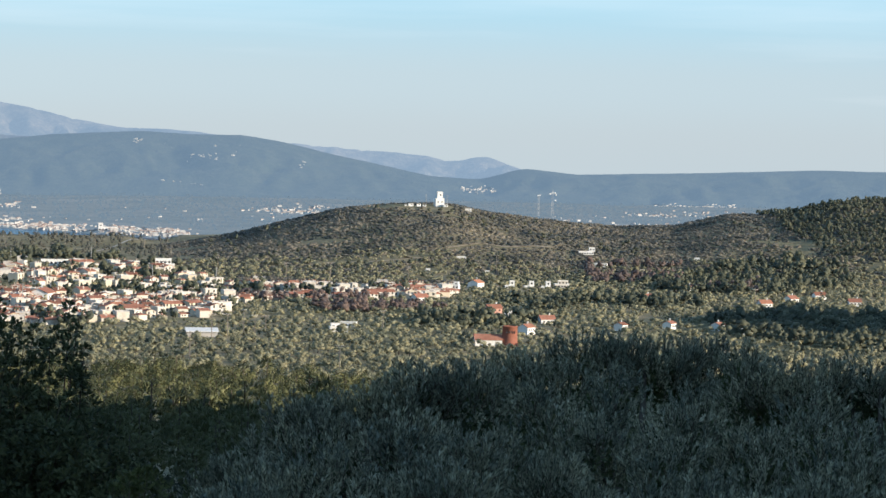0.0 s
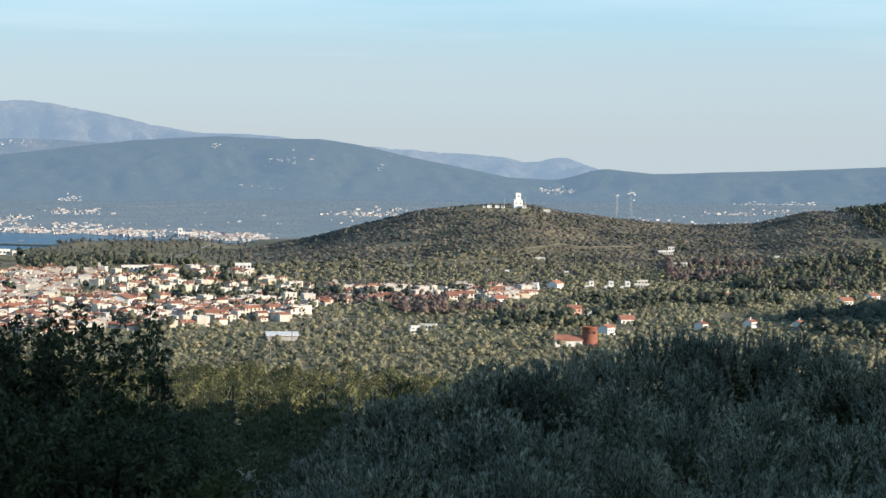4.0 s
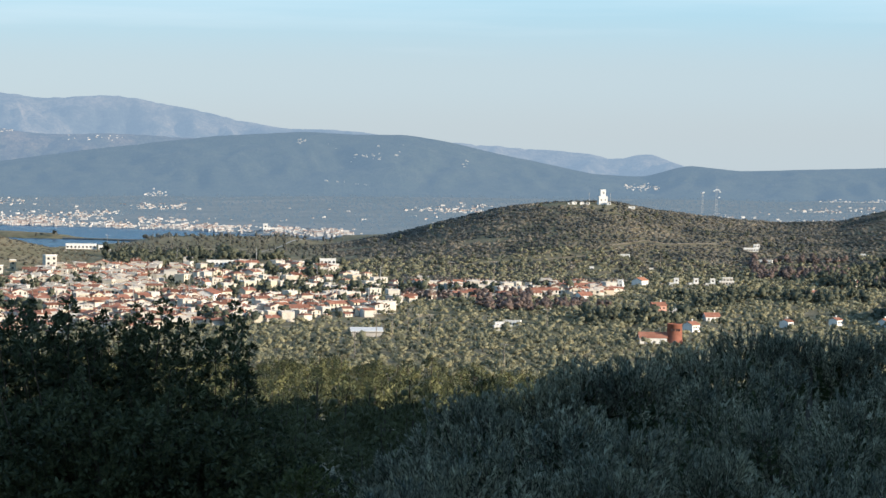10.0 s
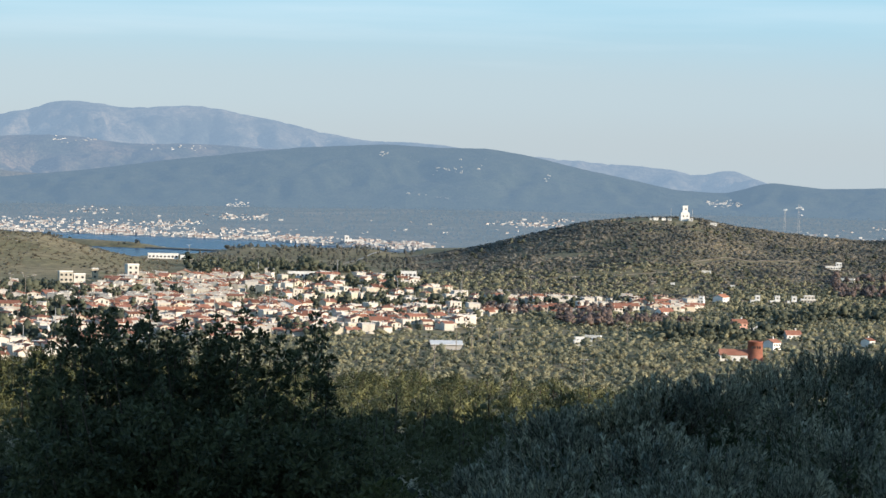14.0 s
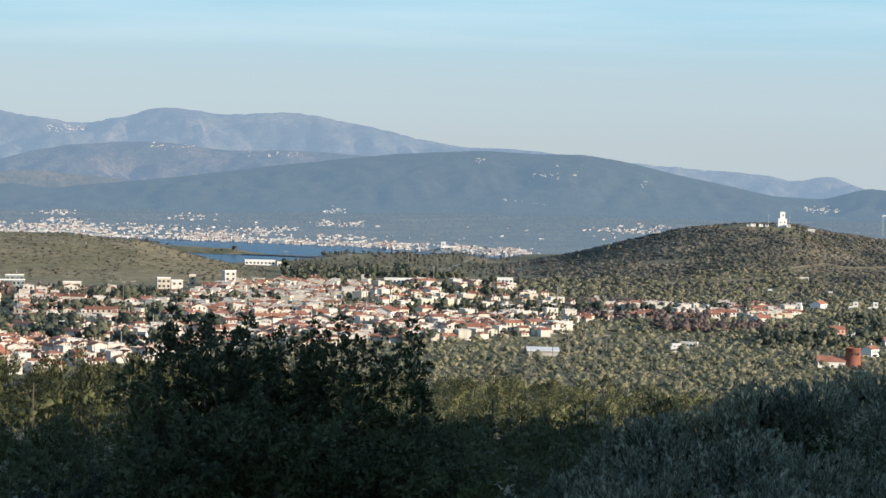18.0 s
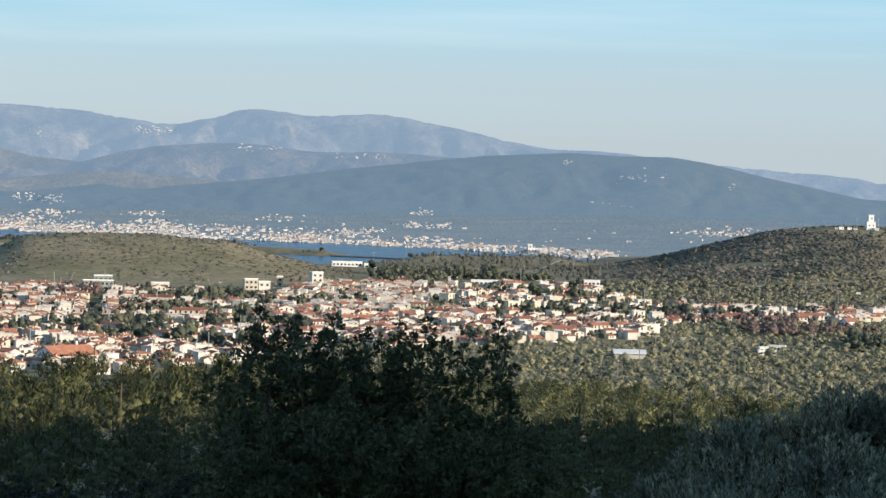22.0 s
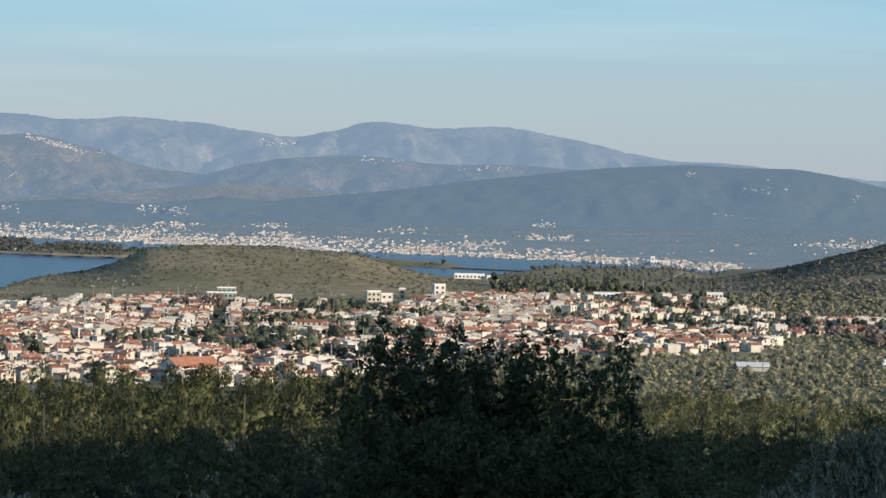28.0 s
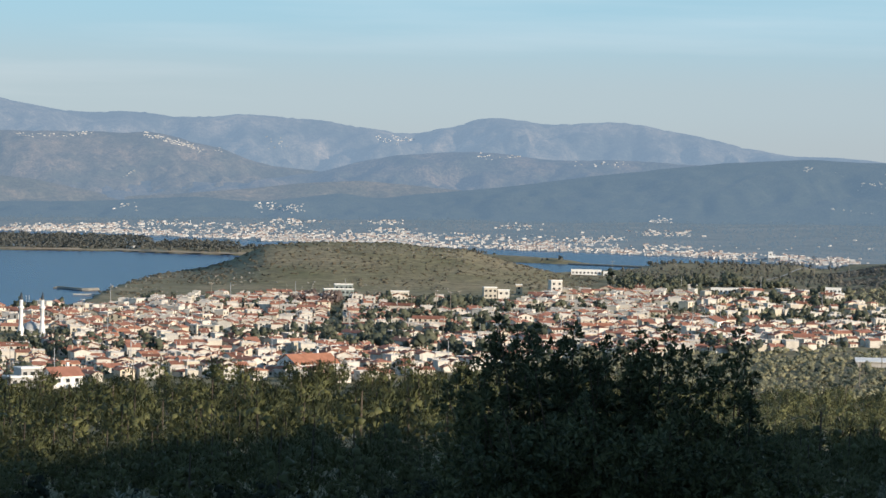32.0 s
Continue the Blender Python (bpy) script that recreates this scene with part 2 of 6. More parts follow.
M_FAR_ROCK = hazed_mat("far_rock_air", (0.5, 0.47, 0.43), (0.6, 0.57, 0.52), (0.3, 0.36, 0.42), 0.5, 0.05)
M_RANGE_MID = hazed_mat("hills_air", (0.065, 0.072, 0.05), (0.22, 0.165, 0.115), (0.225, 0.325, 0.46), 0.62, 0.014)
M_RANGE = hazed_mat("range_air", (0.06, 0.065, 0.055), (0.3, 0.24, 0.18), (0.27, 0.38, 0.52), 0.68, 0.008)

# ---------- the lie of the land ----------
rng = np.random.default_rng(7)
LATTICE = rng.random((256, 256))


def vnoise(x, y):
    xi, yi = np.floor(x).astype(int), np.floor(y).astype(int)
    u, v = x - xi, y - yi
    u, v = u * u * (3 - 2 * u), v * v * (3 - 2 * v)
    a, b = LATTICE[xi % 256, yi % 256], LATTICE[(xi + 1) % 256, yi % 256]
    c, d = LATTICE[xi % 256, (yi + 1) % 256], LATTICE[(xi + 1) % 256, (yi + 1) % 256]
    return (a * (1 - u) + b * u) * (1 - v) + (c * (1 - u) + d * u) * v


def fbm(x, y, octaves=5, gain=0.5):
    s, amp, tot = 0.0, 1.0, 0.0
    for k in range(octaves):
        s = s + amp * vnoise(x * 2 ** k + 17.3 * k, y * 2 ** k + 9.1 * k)
        tot += amp
        amp *= gain
    return s / tot


def sstep(a, b, x):
    t = np.clip((x - a) / (b - a), 0, 1)
    return t * t * (3 - 2 * t)


def curve(x, stations):
    """Smooth interpolation between stations (x, value)."""
    xs, ys = np.array(stations, float).T
    fine = np.linspace(xs[0], xs[-1], 1200)
    v = np.interp(fine, xs, ys)
    k = np.hanning(15)
    v = np.convolve(np.pad(v, 7, mode="edge"), k / k.sum(), "valid")
    return np.interp(x, fine, v)


SLOPE = [(0, 88.4), (6, 87.4), (18, 84.6), (40, 81), (100, 74), (200, 60), (350, 41), (600, 24), (900, 8), (1050, 4.5), (1300, 4), (2200, 4)]
TOWER_HILL = [(0.2, 4), (1.2, 6), (2.36, 14), (3.5, 25), (4.65, 35), (5.8, 41.5), (6.85, 42), (7.9, 34.5), (9.3, 28.5), (10.4, 26.5), (11.6, 28.5), (12.7, 37), (13.9, 41), (14.8, 47), (15.8, 50), (18, 58), (22, 52), (26, 20)]
LEFT_HILL = [(-15.5, 2), (-14.2, 3), (-13, 2.5), (-12.4, 3.5), (-11.9, 6), (-11.2, 13), (-10.5, 24), (-9.5, 27), (-7.85, 28), (-6.46, 24.5), (-5.3, 14), (-4.3, 6), (-3, 4)]
SHORE_NEAR = [(-26, 1450), (-16, 1545), (-14.3, 1590), (-13.6, 1800), (-12.6, 2010), (-11, 2060), (-5, 2080), (-4, 2150), (-2.3, 2250), (-1, 2260), (0.7, 2270), (1.1, 2280), (1.5, 2460), (2.2, 2600), (30, 2700)]
SHORE_FAR = [(-26, 3070), (-16, 3060), (-14.1, 3021), (-12.5, 2933), (-11.4, 2874), (-10.3, 2815), (-8, 2750), (-5.8, 2690), (-4.9, 2670), (-3.9, 2637), (-2.7, 2602), (-1.5, 2558), (-0.8, 2506), (-0.1, 2459), (0.8, 2404), (1.4, 2386), (2.2, 2380), (30, 2350)]
SPIT_FRONT = [(-26, 2500), (-14.8, 2487), (-13.6, 2490), (-12.5, 2452), (-11, 2430), (-6.2, 2400), (-5.1, 2368), (-4.3, 2354), (-3.6, 2354)]
SPIT_BACK = [(-26, 2900), (-14, 2880), (-12.5, 2780), (-11, 2700), (-6, 2480), (-5.1, 2435), (-4.5, 2405), (-3.9, 2372), (-3.6, 2350)]


def land(az, d):
    """Metres inland (rough): above zero is dry."""
    wob = 16 * (fbm(az * 3.0 + 40, d * 0.01) - 0.5)
    near = curve(az, SHORE_NEAR) - d + wob
    far = d - curve(az, SHORE_FAR) + wob
    spit = np.minimum(d - curve(az, SPIT_FRONT) - wob * 0.5, curve(az, SPIT_BACK) + wob - d)
    return np.maximum(np.maximum(near, far), spit)


def ground(az, d):
    """Height of the ground at a bearing (degrees from +y to the right) and a distance."""
    az, d = np.broadcast_arrays(np.asarray(az, float), np.asarray(d, float))
    x, y = d * np.sin(np.radians(az)), d * np.cos(np.radians(az))
    h = curve(d, SLOPE)
    h = h + 5 * (fbm(x * 0.012 + 5, y * 0.012) - 0.5) * sstep(60, 200, d) * (1 - sstep(900, 1100, d))
    rough = fbm(x * 0.013, y * 0.013, 5)
    crest = curve(az, TOWER_HILL) - 4
    up = sstep(1690, 2110, d) * (1 - sstep(2090, 2480, d))
    h = h + crest * up * (0.9 + 0.2 * rough) * (np.abs(az) < 40)
    crest2 = np.where(az < -2.9, curve(az, LEFT_HILL) - 3.5, 0)
    up2 = sstep(1730, 1965, d) * (1 - sstep(1950, 2090, d))
    h = h + crest2 * up2 * (0.88 + 0.26 * rough) * (az > -17)
    h = h + 4 * sstep(2080, 2200, d) * (1 - sstep(2230, 2290, d)) * sstep(-3.2, -2.2, az) * (1 - sstep(0.2, 0.9, az))
    # far plain beyond the bay climbs towards the ridges
    inland = d - curve(az, SHORE_FAR)
    h = np.where(d > 2500, 1.2 + np.clip(inland, 0, None) * 0.012 + 4 * (rough - 0.5) * sstep(0, 300, inland), h)
    h = np.where(d > 3455, 0.4, h)
    l = land(az, d)
    h = np.where(d > 1400, np.where(l > 0, np.maximum(h * np.clip(l / 25, 0.15, 1), 0.5), -3.0), h)
    # the hill behind the camera, towards the low sun, and its spur to the right
    along = x * math.sin(sa) + y * math.cos(sa)
    across = x * math.cos(sa) - y * math.sin(sa)
    tall = curve(np.clip(across, -900, 900), HILL_BEHIND)
    rise = sstep(12, 170, along) * sstep(24, 42, np.where(az < -60, az + 360, az)) * (1 - sstep(900, 1600, d))
    h = h + np.maximum(88.0 + tall - h, 0) * rise
    r2 = np.hypot(x - 655, y - 1135)
    h = h + 95 * (1 - sstep(40, 260, r2))
    return h


HILL_BEHIND = [(-900, 36), (-620, 41), (-440, 72), (-390, 66), (0, 66), (900, 66)]


def at(az, d, lift=0.0):
    a = math.radians(az)
    return Vector((d * math.sin(a), d * math.cos(a), float(ground(az, d)) + lift))


# ---------- mesh helpers ----------
def mesh_from(name, verts, faces, mats, idx=None, smooth=False, normals=None):
    """verts (n,3), faces (m,3 or 4) as arrays."""
    verts, faces = np.asarray(verts, np.float32), np.asarray(faces, np.int32)
    me = bpy.data.meshes.new(name)
    k = faces.shape[1]
    me.vertices.add(len(verts))
    me.vertices.foreach_set("co", verts.ravel())
    me.loops.add(faces.size)
    me.loops.foreach_set("vertex_index", faces.ravel())
    me.polygons.add(len(faces))
    me.polygons.foreach_set("loop_start", np.arange(0, faces.size, k, dtype=np.int32))
    for m in mats if isinstance(mats, (list, tuple)) else [mats]:
        me.materials.append(m)
    if idx is not None:
        me.polygons.foreach_set("material_index", np.asarray(idx, np.int32))
    me.update(calc_edges=True)
    me.polygons.foreach_set("use_smooth", np.full(len(faces), smooth or normals is not None))
    if normals is not None:
        me.normals_split_custom_set_from_vertices(np.asarray(normals, np.float32))
    return me


def grid_faces(rows, cols):
    i = np.arange(rows - 1)[:, None] * cols + np.arange(cols - 1)[None, :]
    return np.stack([i, i + 1, i + cols + 1, i + cols], -1).reshape(-1, 4)


def structure(name, me, label, category="ground"):
    return tagged(new(name, me), label, category, kind="structure")


def box(w, d, h, x=0.0, y=0.0, z=0.0):
    """Vertices and quads of a box on z, centred in x and y."""
    v = [(x + sx * w / 2, y + sy * d / 2, z + sz * h) for sz in (0, 1) for sy in (-1, 1) for sx in (-1, 1)]
    f = [(0, 2, 3, 1), (4, 5, 7, 6), (0, 1, 5, 4), (2, 6, 7, 3), (0, 4, 6, 2), (1, 3, 7, 5)]
    return v, f


def join(*solids):
    V, F = [], []
    for v, f in solids:
        o = len(V)
        V += list(v)
        F += [tuple(i + o for i in q) for q in f]
    return V, F


def solid(name, vf, mat, smooth=False):
    me = bpy.data.meshes.new(name)
    me.from_pydata(vf[0], [], vf[1])
    me.materials.append(mat)
    me.polygons.foreach_set("use_smooth", np.full(len(me.polygons), smooth))
    me.update()
    return me


def part(name, me, parent, label=""):
    ob = new(name, me)
    ob.parent = parent
    return tagged(ob, label)


def lathe(profile, n=12, x=0.0, y=0.0):
    V, F = [], []
    for r, z in profile:
        for k in range(n):
            a = 2 * math.pi * k / n
            V.append((x + r * math.cos(a), y + r * math.sin(a), z))
    for j in range(len(profile) - 1):
        for k in range(n):
            F.append((j * n + k, j * n + (k + 1) % n, (j + 1) * n + (k + 1) % n, (j + 1) * n + k))
    F.append(tuple(range((len(profile) - 1) * n, len(profile) * n)))
    return V, F


def tube(points, radii, n=5):
    """A bent tapering rod through points."""
    V, F = [], []
    pts = [Vector(p) for p in points]
    for i, p in enumerate(pts):
        t = (pts[min(i + 1, len(pts) - 1)] - pts[max(i - 1, 0)]).normalized()
        q = t.to_track_quat("Z", "Y")
        for k in range(n):
            a = 2 * math.pi * k / n
            V.append(tuple(p + q @ Vector((radii[i] * math.cos(a), radii[i] * math.sin(a), 0))))
    for i in range(len(pts) - 1):
        for k in range(n):
            F.append((i * n + k, i * n + (k + 1) % n, (i + 1) * n + (k + 1) % n, (i + 1) * n + k))
    return V, F


def tris_of(vf):
    V = np.array(vf[0], np.float32)
    T = [(q[0], q[i], q[i + 1]) for q in vf[1] for i in range(1, len(q) - 1)]
    return V, np.array(T, np.int32)


def scatter(name, kinds, pick, pos, turn, size, mats, label, category, smooth=False):
    """One object of many copies of a few small meshes. kinds: (verts, tris, material index, normals)."""
    VV, FF, MM, NN, off = [], [], [], [], 0
    pos, turn, size = np.asarray(pos), np.asarray(turn), np.asarray(size)
    if size.ndim == 1:
        size = np.repeat(size[:, None], 3, 1)
    for k, (v, f, mi, nr) in enumerate(kinds):
        s = np.nonzero(pick == k)[0]
        if not len(s):
            continue
        c, n = np.cos(turn[s])[:, None], np.sin(turn[s])[:, None]
        p = v[None] * size[s][:, None, :]
        q = np.stack([p[..., 0] * c - p[..., 1] * n, p[..., 0] * n + p[..., 1] * c, p[..., 2]], -1) + pos[s][:, None, :]
        VV.append(q.reshape(-1, 3))
        if nr is not None:
            w = np.broadcast_to(nr[None], p.shape)
            NN.append(np.stack([w[..., 0] * c - w[..., 1] * n, w[..., 0] * n + w[..., 1] * c, w[..., 2]], -1).reshape(-1, 3))
        FF.append((f[None] + (np.arange(len(s)) * len(v))[:, None, None] + off).reshape(-1, 3))
        MM.append(np.tile(mi, len(s)))
        off += len(s) * len(v)
    me = mesh_from(name, np.concatenate(VV), np.concatenate(FF), mats, np.concatenate(MM), smooth, np.concatenate(NN) if NN else None)
    return tagged(new(name, me), label, category, kind="stuff")


# ---------- ground, sea, ridges ----------
azs = np.concatenate([np.arange(-180, -26, 6.0), np.arange(-26, -17, 0.75), np.arange(-17, 17.01, 0.16), np.arange(17.5, 26, 0.75), np.arange(26, 179.5, 4.0), [180.0]])
ds = np.concatenate([np.geomspace(1.0, 60, 26), np.geomspace(64, 350, 40), np.arange(358, 1650, 18.0), np.arange(1652, 2500, 10.0), np.arange(2512, 3600, 16.0), np.arange(3630, 4951, 60.0)])
A, D = np.meshgrid(azs, ds, indexing="ij")
Z = ground(A, D)
Z = np.where(D < 1.5, 88.4, Z)
Z[-1] = Z[0]
gv = np.stack([D * np.sin(np.radians(A)), D * np.cos(np.radians(A)), Z], -1).reshape(-1, 3)
gf = grid_faces(len(azs), len(ds))[:, ::-1]
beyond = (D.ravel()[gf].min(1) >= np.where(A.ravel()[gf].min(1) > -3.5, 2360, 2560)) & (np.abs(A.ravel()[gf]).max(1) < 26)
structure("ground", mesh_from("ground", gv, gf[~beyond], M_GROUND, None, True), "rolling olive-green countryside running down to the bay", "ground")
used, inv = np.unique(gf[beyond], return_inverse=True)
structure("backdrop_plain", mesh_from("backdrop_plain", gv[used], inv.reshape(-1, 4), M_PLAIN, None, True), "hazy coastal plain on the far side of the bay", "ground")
cap_v, cap_f = lathe([(1.15, 88.39), (1.02, 88.41), (0.6, 88.42), (0.02, 88.44)], 24)
structure("ground_underfoot", solid("ground_underfoot", (cap_v, cap_f), M_GROUND), "trodden earth at the viewpoint", "ground")
sea_r, sea_n = 4950.0, 96
sv = [(sea_r * math.sin(2 * math.pi * k / sea_n), sea_r * math.cos(2 * math.pi * k / sea_n), 0.0) for k in range(sea_n)]
structure("water", solid("water", (sv, [tuple(range(sea_n))[::-1]]), M_SEA), "calm blue water of the bay", "sea")


RELIEF = {}


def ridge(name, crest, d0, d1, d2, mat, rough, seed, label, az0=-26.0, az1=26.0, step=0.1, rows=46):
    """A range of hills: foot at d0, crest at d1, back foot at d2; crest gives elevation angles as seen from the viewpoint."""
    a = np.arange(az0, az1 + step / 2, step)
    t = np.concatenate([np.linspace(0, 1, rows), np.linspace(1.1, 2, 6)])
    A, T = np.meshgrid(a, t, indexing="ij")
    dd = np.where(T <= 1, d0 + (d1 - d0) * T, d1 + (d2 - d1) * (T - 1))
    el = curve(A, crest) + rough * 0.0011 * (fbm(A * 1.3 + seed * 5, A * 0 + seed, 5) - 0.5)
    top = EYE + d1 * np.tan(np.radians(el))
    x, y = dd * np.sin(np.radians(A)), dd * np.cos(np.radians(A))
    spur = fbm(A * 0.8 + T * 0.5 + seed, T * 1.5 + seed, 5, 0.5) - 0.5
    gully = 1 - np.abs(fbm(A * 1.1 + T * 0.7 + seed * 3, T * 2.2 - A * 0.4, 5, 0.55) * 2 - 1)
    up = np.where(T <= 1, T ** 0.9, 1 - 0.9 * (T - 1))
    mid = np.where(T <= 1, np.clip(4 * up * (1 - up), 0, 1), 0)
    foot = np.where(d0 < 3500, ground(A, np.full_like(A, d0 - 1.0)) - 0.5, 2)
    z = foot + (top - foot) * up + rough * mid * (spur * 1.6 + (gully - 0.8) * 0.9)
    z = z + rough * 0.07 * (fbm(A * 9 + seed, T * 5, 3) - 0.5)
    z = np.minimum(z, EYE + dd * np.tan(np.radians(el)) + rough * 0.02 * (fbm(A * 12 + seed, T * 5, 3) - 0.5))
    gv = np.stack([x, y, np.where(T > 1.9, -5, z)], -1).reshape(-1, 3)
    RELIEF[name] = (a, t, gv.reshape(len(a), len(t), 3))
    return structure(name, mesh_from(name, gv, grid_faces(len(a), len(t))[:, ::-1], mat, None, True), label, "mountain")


def on_relief(name, az, share):
    """A place on a range at a bearing, at a share of the way from foot to crest."""
    a, t, g = RELIEF[name]
    i, j = np.interp(az, a, np.arange(len(a))), np.interp(share, t, np.arange(len(t)))
    i0, j0 = min(int(i), len(a) - 2), min(int(j), len(t) - 2)
    u, v = i - i0, j - j0
    return (g[i0, j0] * (1 - u) + g[i0 + 1, j0] * u) * (1 - v) + (g[i0, j0 + 1] * (1 - u) + g[i0 + 1, j0 + 1] * u) * v


def on_relief_at(name, az, el):
    """The place on a range that a line of sight meets."""
    for share in np.linspace(0.0, 1.0, 90):
        q = on_relief(name, az, share)
        if math.degrees(math.atan2(q[2] - EYE, math.hypot(q[0], q[1]))) >= el:
            return q
    return on_relief(name, az, 0.99)


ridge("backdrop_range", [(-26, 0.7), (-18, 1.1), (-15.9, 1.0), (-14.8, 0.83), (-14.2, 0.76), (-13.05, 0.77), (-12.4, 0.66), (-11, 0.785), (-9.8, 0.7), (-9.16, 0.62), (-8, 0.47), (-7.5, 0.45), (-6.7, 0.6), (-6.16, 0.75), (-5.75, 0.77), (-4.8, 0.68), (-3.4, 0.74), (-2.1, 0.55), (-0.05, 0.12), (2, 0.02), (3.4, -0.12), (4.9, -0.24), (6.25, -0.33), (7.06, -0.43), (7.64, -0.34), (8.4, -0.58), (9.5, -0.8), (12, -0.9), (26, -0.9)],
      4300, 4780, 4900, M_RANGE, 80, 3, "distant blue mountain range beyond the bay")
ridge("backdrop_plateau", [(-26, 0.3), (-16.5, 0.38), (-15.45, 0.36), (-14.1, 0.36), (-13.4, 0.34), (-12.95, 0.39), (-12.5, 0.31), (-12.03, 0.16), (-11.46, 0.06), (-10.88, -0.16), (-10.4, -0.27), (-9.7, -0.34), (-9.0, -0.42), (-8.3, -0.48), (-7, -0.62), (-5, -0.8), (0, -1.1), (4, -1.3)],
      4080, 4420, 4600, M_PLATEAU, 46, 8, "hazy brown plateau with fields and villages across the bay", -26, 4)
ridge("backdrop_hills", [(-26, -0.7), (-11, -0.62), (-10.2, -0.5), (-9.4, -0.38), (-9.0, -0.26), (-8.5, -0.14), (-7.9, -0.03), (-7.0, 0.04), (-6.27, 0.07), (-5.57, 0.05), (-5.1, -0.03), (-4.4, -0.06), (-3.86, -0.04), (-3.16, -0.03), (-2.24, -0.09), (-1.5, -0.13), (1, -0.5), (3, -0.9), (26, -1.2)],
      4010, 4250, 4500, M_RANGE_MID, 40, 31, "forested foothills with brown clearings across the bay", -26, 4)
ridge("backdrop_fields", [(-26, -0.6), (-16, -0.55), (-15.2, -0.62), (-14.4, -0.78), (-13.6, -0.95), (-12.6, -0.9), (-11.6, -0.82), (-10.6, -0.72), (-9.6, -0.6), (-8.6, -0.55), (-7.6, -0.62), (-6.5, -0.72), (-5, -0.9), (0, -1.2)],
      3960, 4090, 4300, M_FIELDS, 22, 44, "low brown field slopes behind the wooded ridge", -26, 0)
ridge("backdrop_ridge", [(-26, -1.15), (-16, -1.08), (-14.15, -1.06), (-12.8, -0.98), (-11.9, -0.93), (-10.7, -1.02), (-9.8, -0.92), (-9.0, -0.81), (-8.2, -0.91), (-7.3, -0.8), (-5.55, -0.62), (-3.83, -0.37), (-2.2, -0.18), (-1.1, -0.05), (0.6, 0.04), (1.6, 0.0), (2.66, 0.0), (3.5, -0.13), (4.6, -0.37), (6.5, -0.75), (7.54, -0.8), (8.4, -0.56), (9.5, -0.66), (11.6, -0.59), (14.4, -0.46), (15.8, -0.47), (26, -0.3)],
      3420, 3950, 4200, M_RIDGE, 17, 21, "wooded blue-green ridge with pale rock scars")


# ---------- small plant meshes ----------
def leaf_tris(pts, normals, size, rnd, long=1.0):
    """A ragged three-cornered leaf clump at each point, square to its normal."""
    n = len(pts)
    t = rnd.normal(size=(n, 3))
    t -= normals * (t * normals).sum(1, keepdims=True)
    t /= np.linalg.norm(t, axis=1, keepdims=True) + 1e-9
    b = np.cross(normals, t)
    s = size * rnd.uniform(0.6, 1.3, (n, 1)) * 0.62
    k = rnd.uniform(0.75, 1.2, (n, 3, 1))
    c = np.stack([-t * 0.6 * long - b * 0.8, t * long * 1.1, -t * 0.6 * long + b * 0.8], 1) * s[:, None] * k
    return (pts[:, None] + c).reshape(-1, 3).astype(np.float32), np.arange(n * 3, dtype=np.int32).reshape(-1, 3)


def outward(V, F, n):
    """Turn every clump so that it faces out of the crown, and shade it as the crown's round outside."""
    n = n / (np.linalg.norm(n, axis=1, keepdims=True) + 1e-9)
    T = V.reshape(-1, 3, 3)
    g = np.cross(T[:, 1] - T[:, 0], T[:, 2] - T[:, 0])
    flip = (g * n).sum(1) < 0
    F = np.where(flip[:, None], F[:, ::-1], F)
    return V, np.ascontiguousarray(F), np.repeat(n, 3, 0).astype(np.float32)


OCTA_F = np.array([(0, 2, 4), (2, 1, 4), (1, 3, 4), (3, 0, 4), (2, 0, 5), (1, 2, 5), (3, 1, 5), (0, 3, 5)], np.int32)


def lumps(c, r, rnd, base):
    """The dense inside of a crown: a small uneven lump of twigs and leaves in each lobe."""
    V, F, N = [], [], []
    for k in range(len(c)):
        q = np.linalg.qr(rnd.normal(size=(3, 3)))[0]
        d = np.concatenate([np.stack([q[:, 0], -q[:, 0]]), np.stack([q[:, 1], -q[:, 1]]), np.stack([q[:, 2], -q[:, 2]])])
        p = c[k] + d * r[k] * rnd.uniform(0.85, 1.1, (6, 1)) * [1, 1, 0.85]
        o = p - base
        f = OCTA_F if np.linalg.det(q) > 0 else OCTA_F[:, ::-1]
        V.append(p)
        F.append(f + 6 * k)
        N.append(0.65 * d + 0.5 * o / (np.linalg.norm(o, axis=1, keepdims=True) + 1e-6))
    N = np.concatenate(N)
    return np.concatenate(V).astype(np.float32), np.concatenate(F), (N / np.linalg.norm(N, axis=1, keepdims=True)).astype(np.float32)


def with_lumps(leafy, inner):
    return np.concatenate([inner[0], leafy[0]]), np.concatenate([inner[1], leafy[1] + len(inner[0])]), np.concatenate([inner[2], leafy[2]])


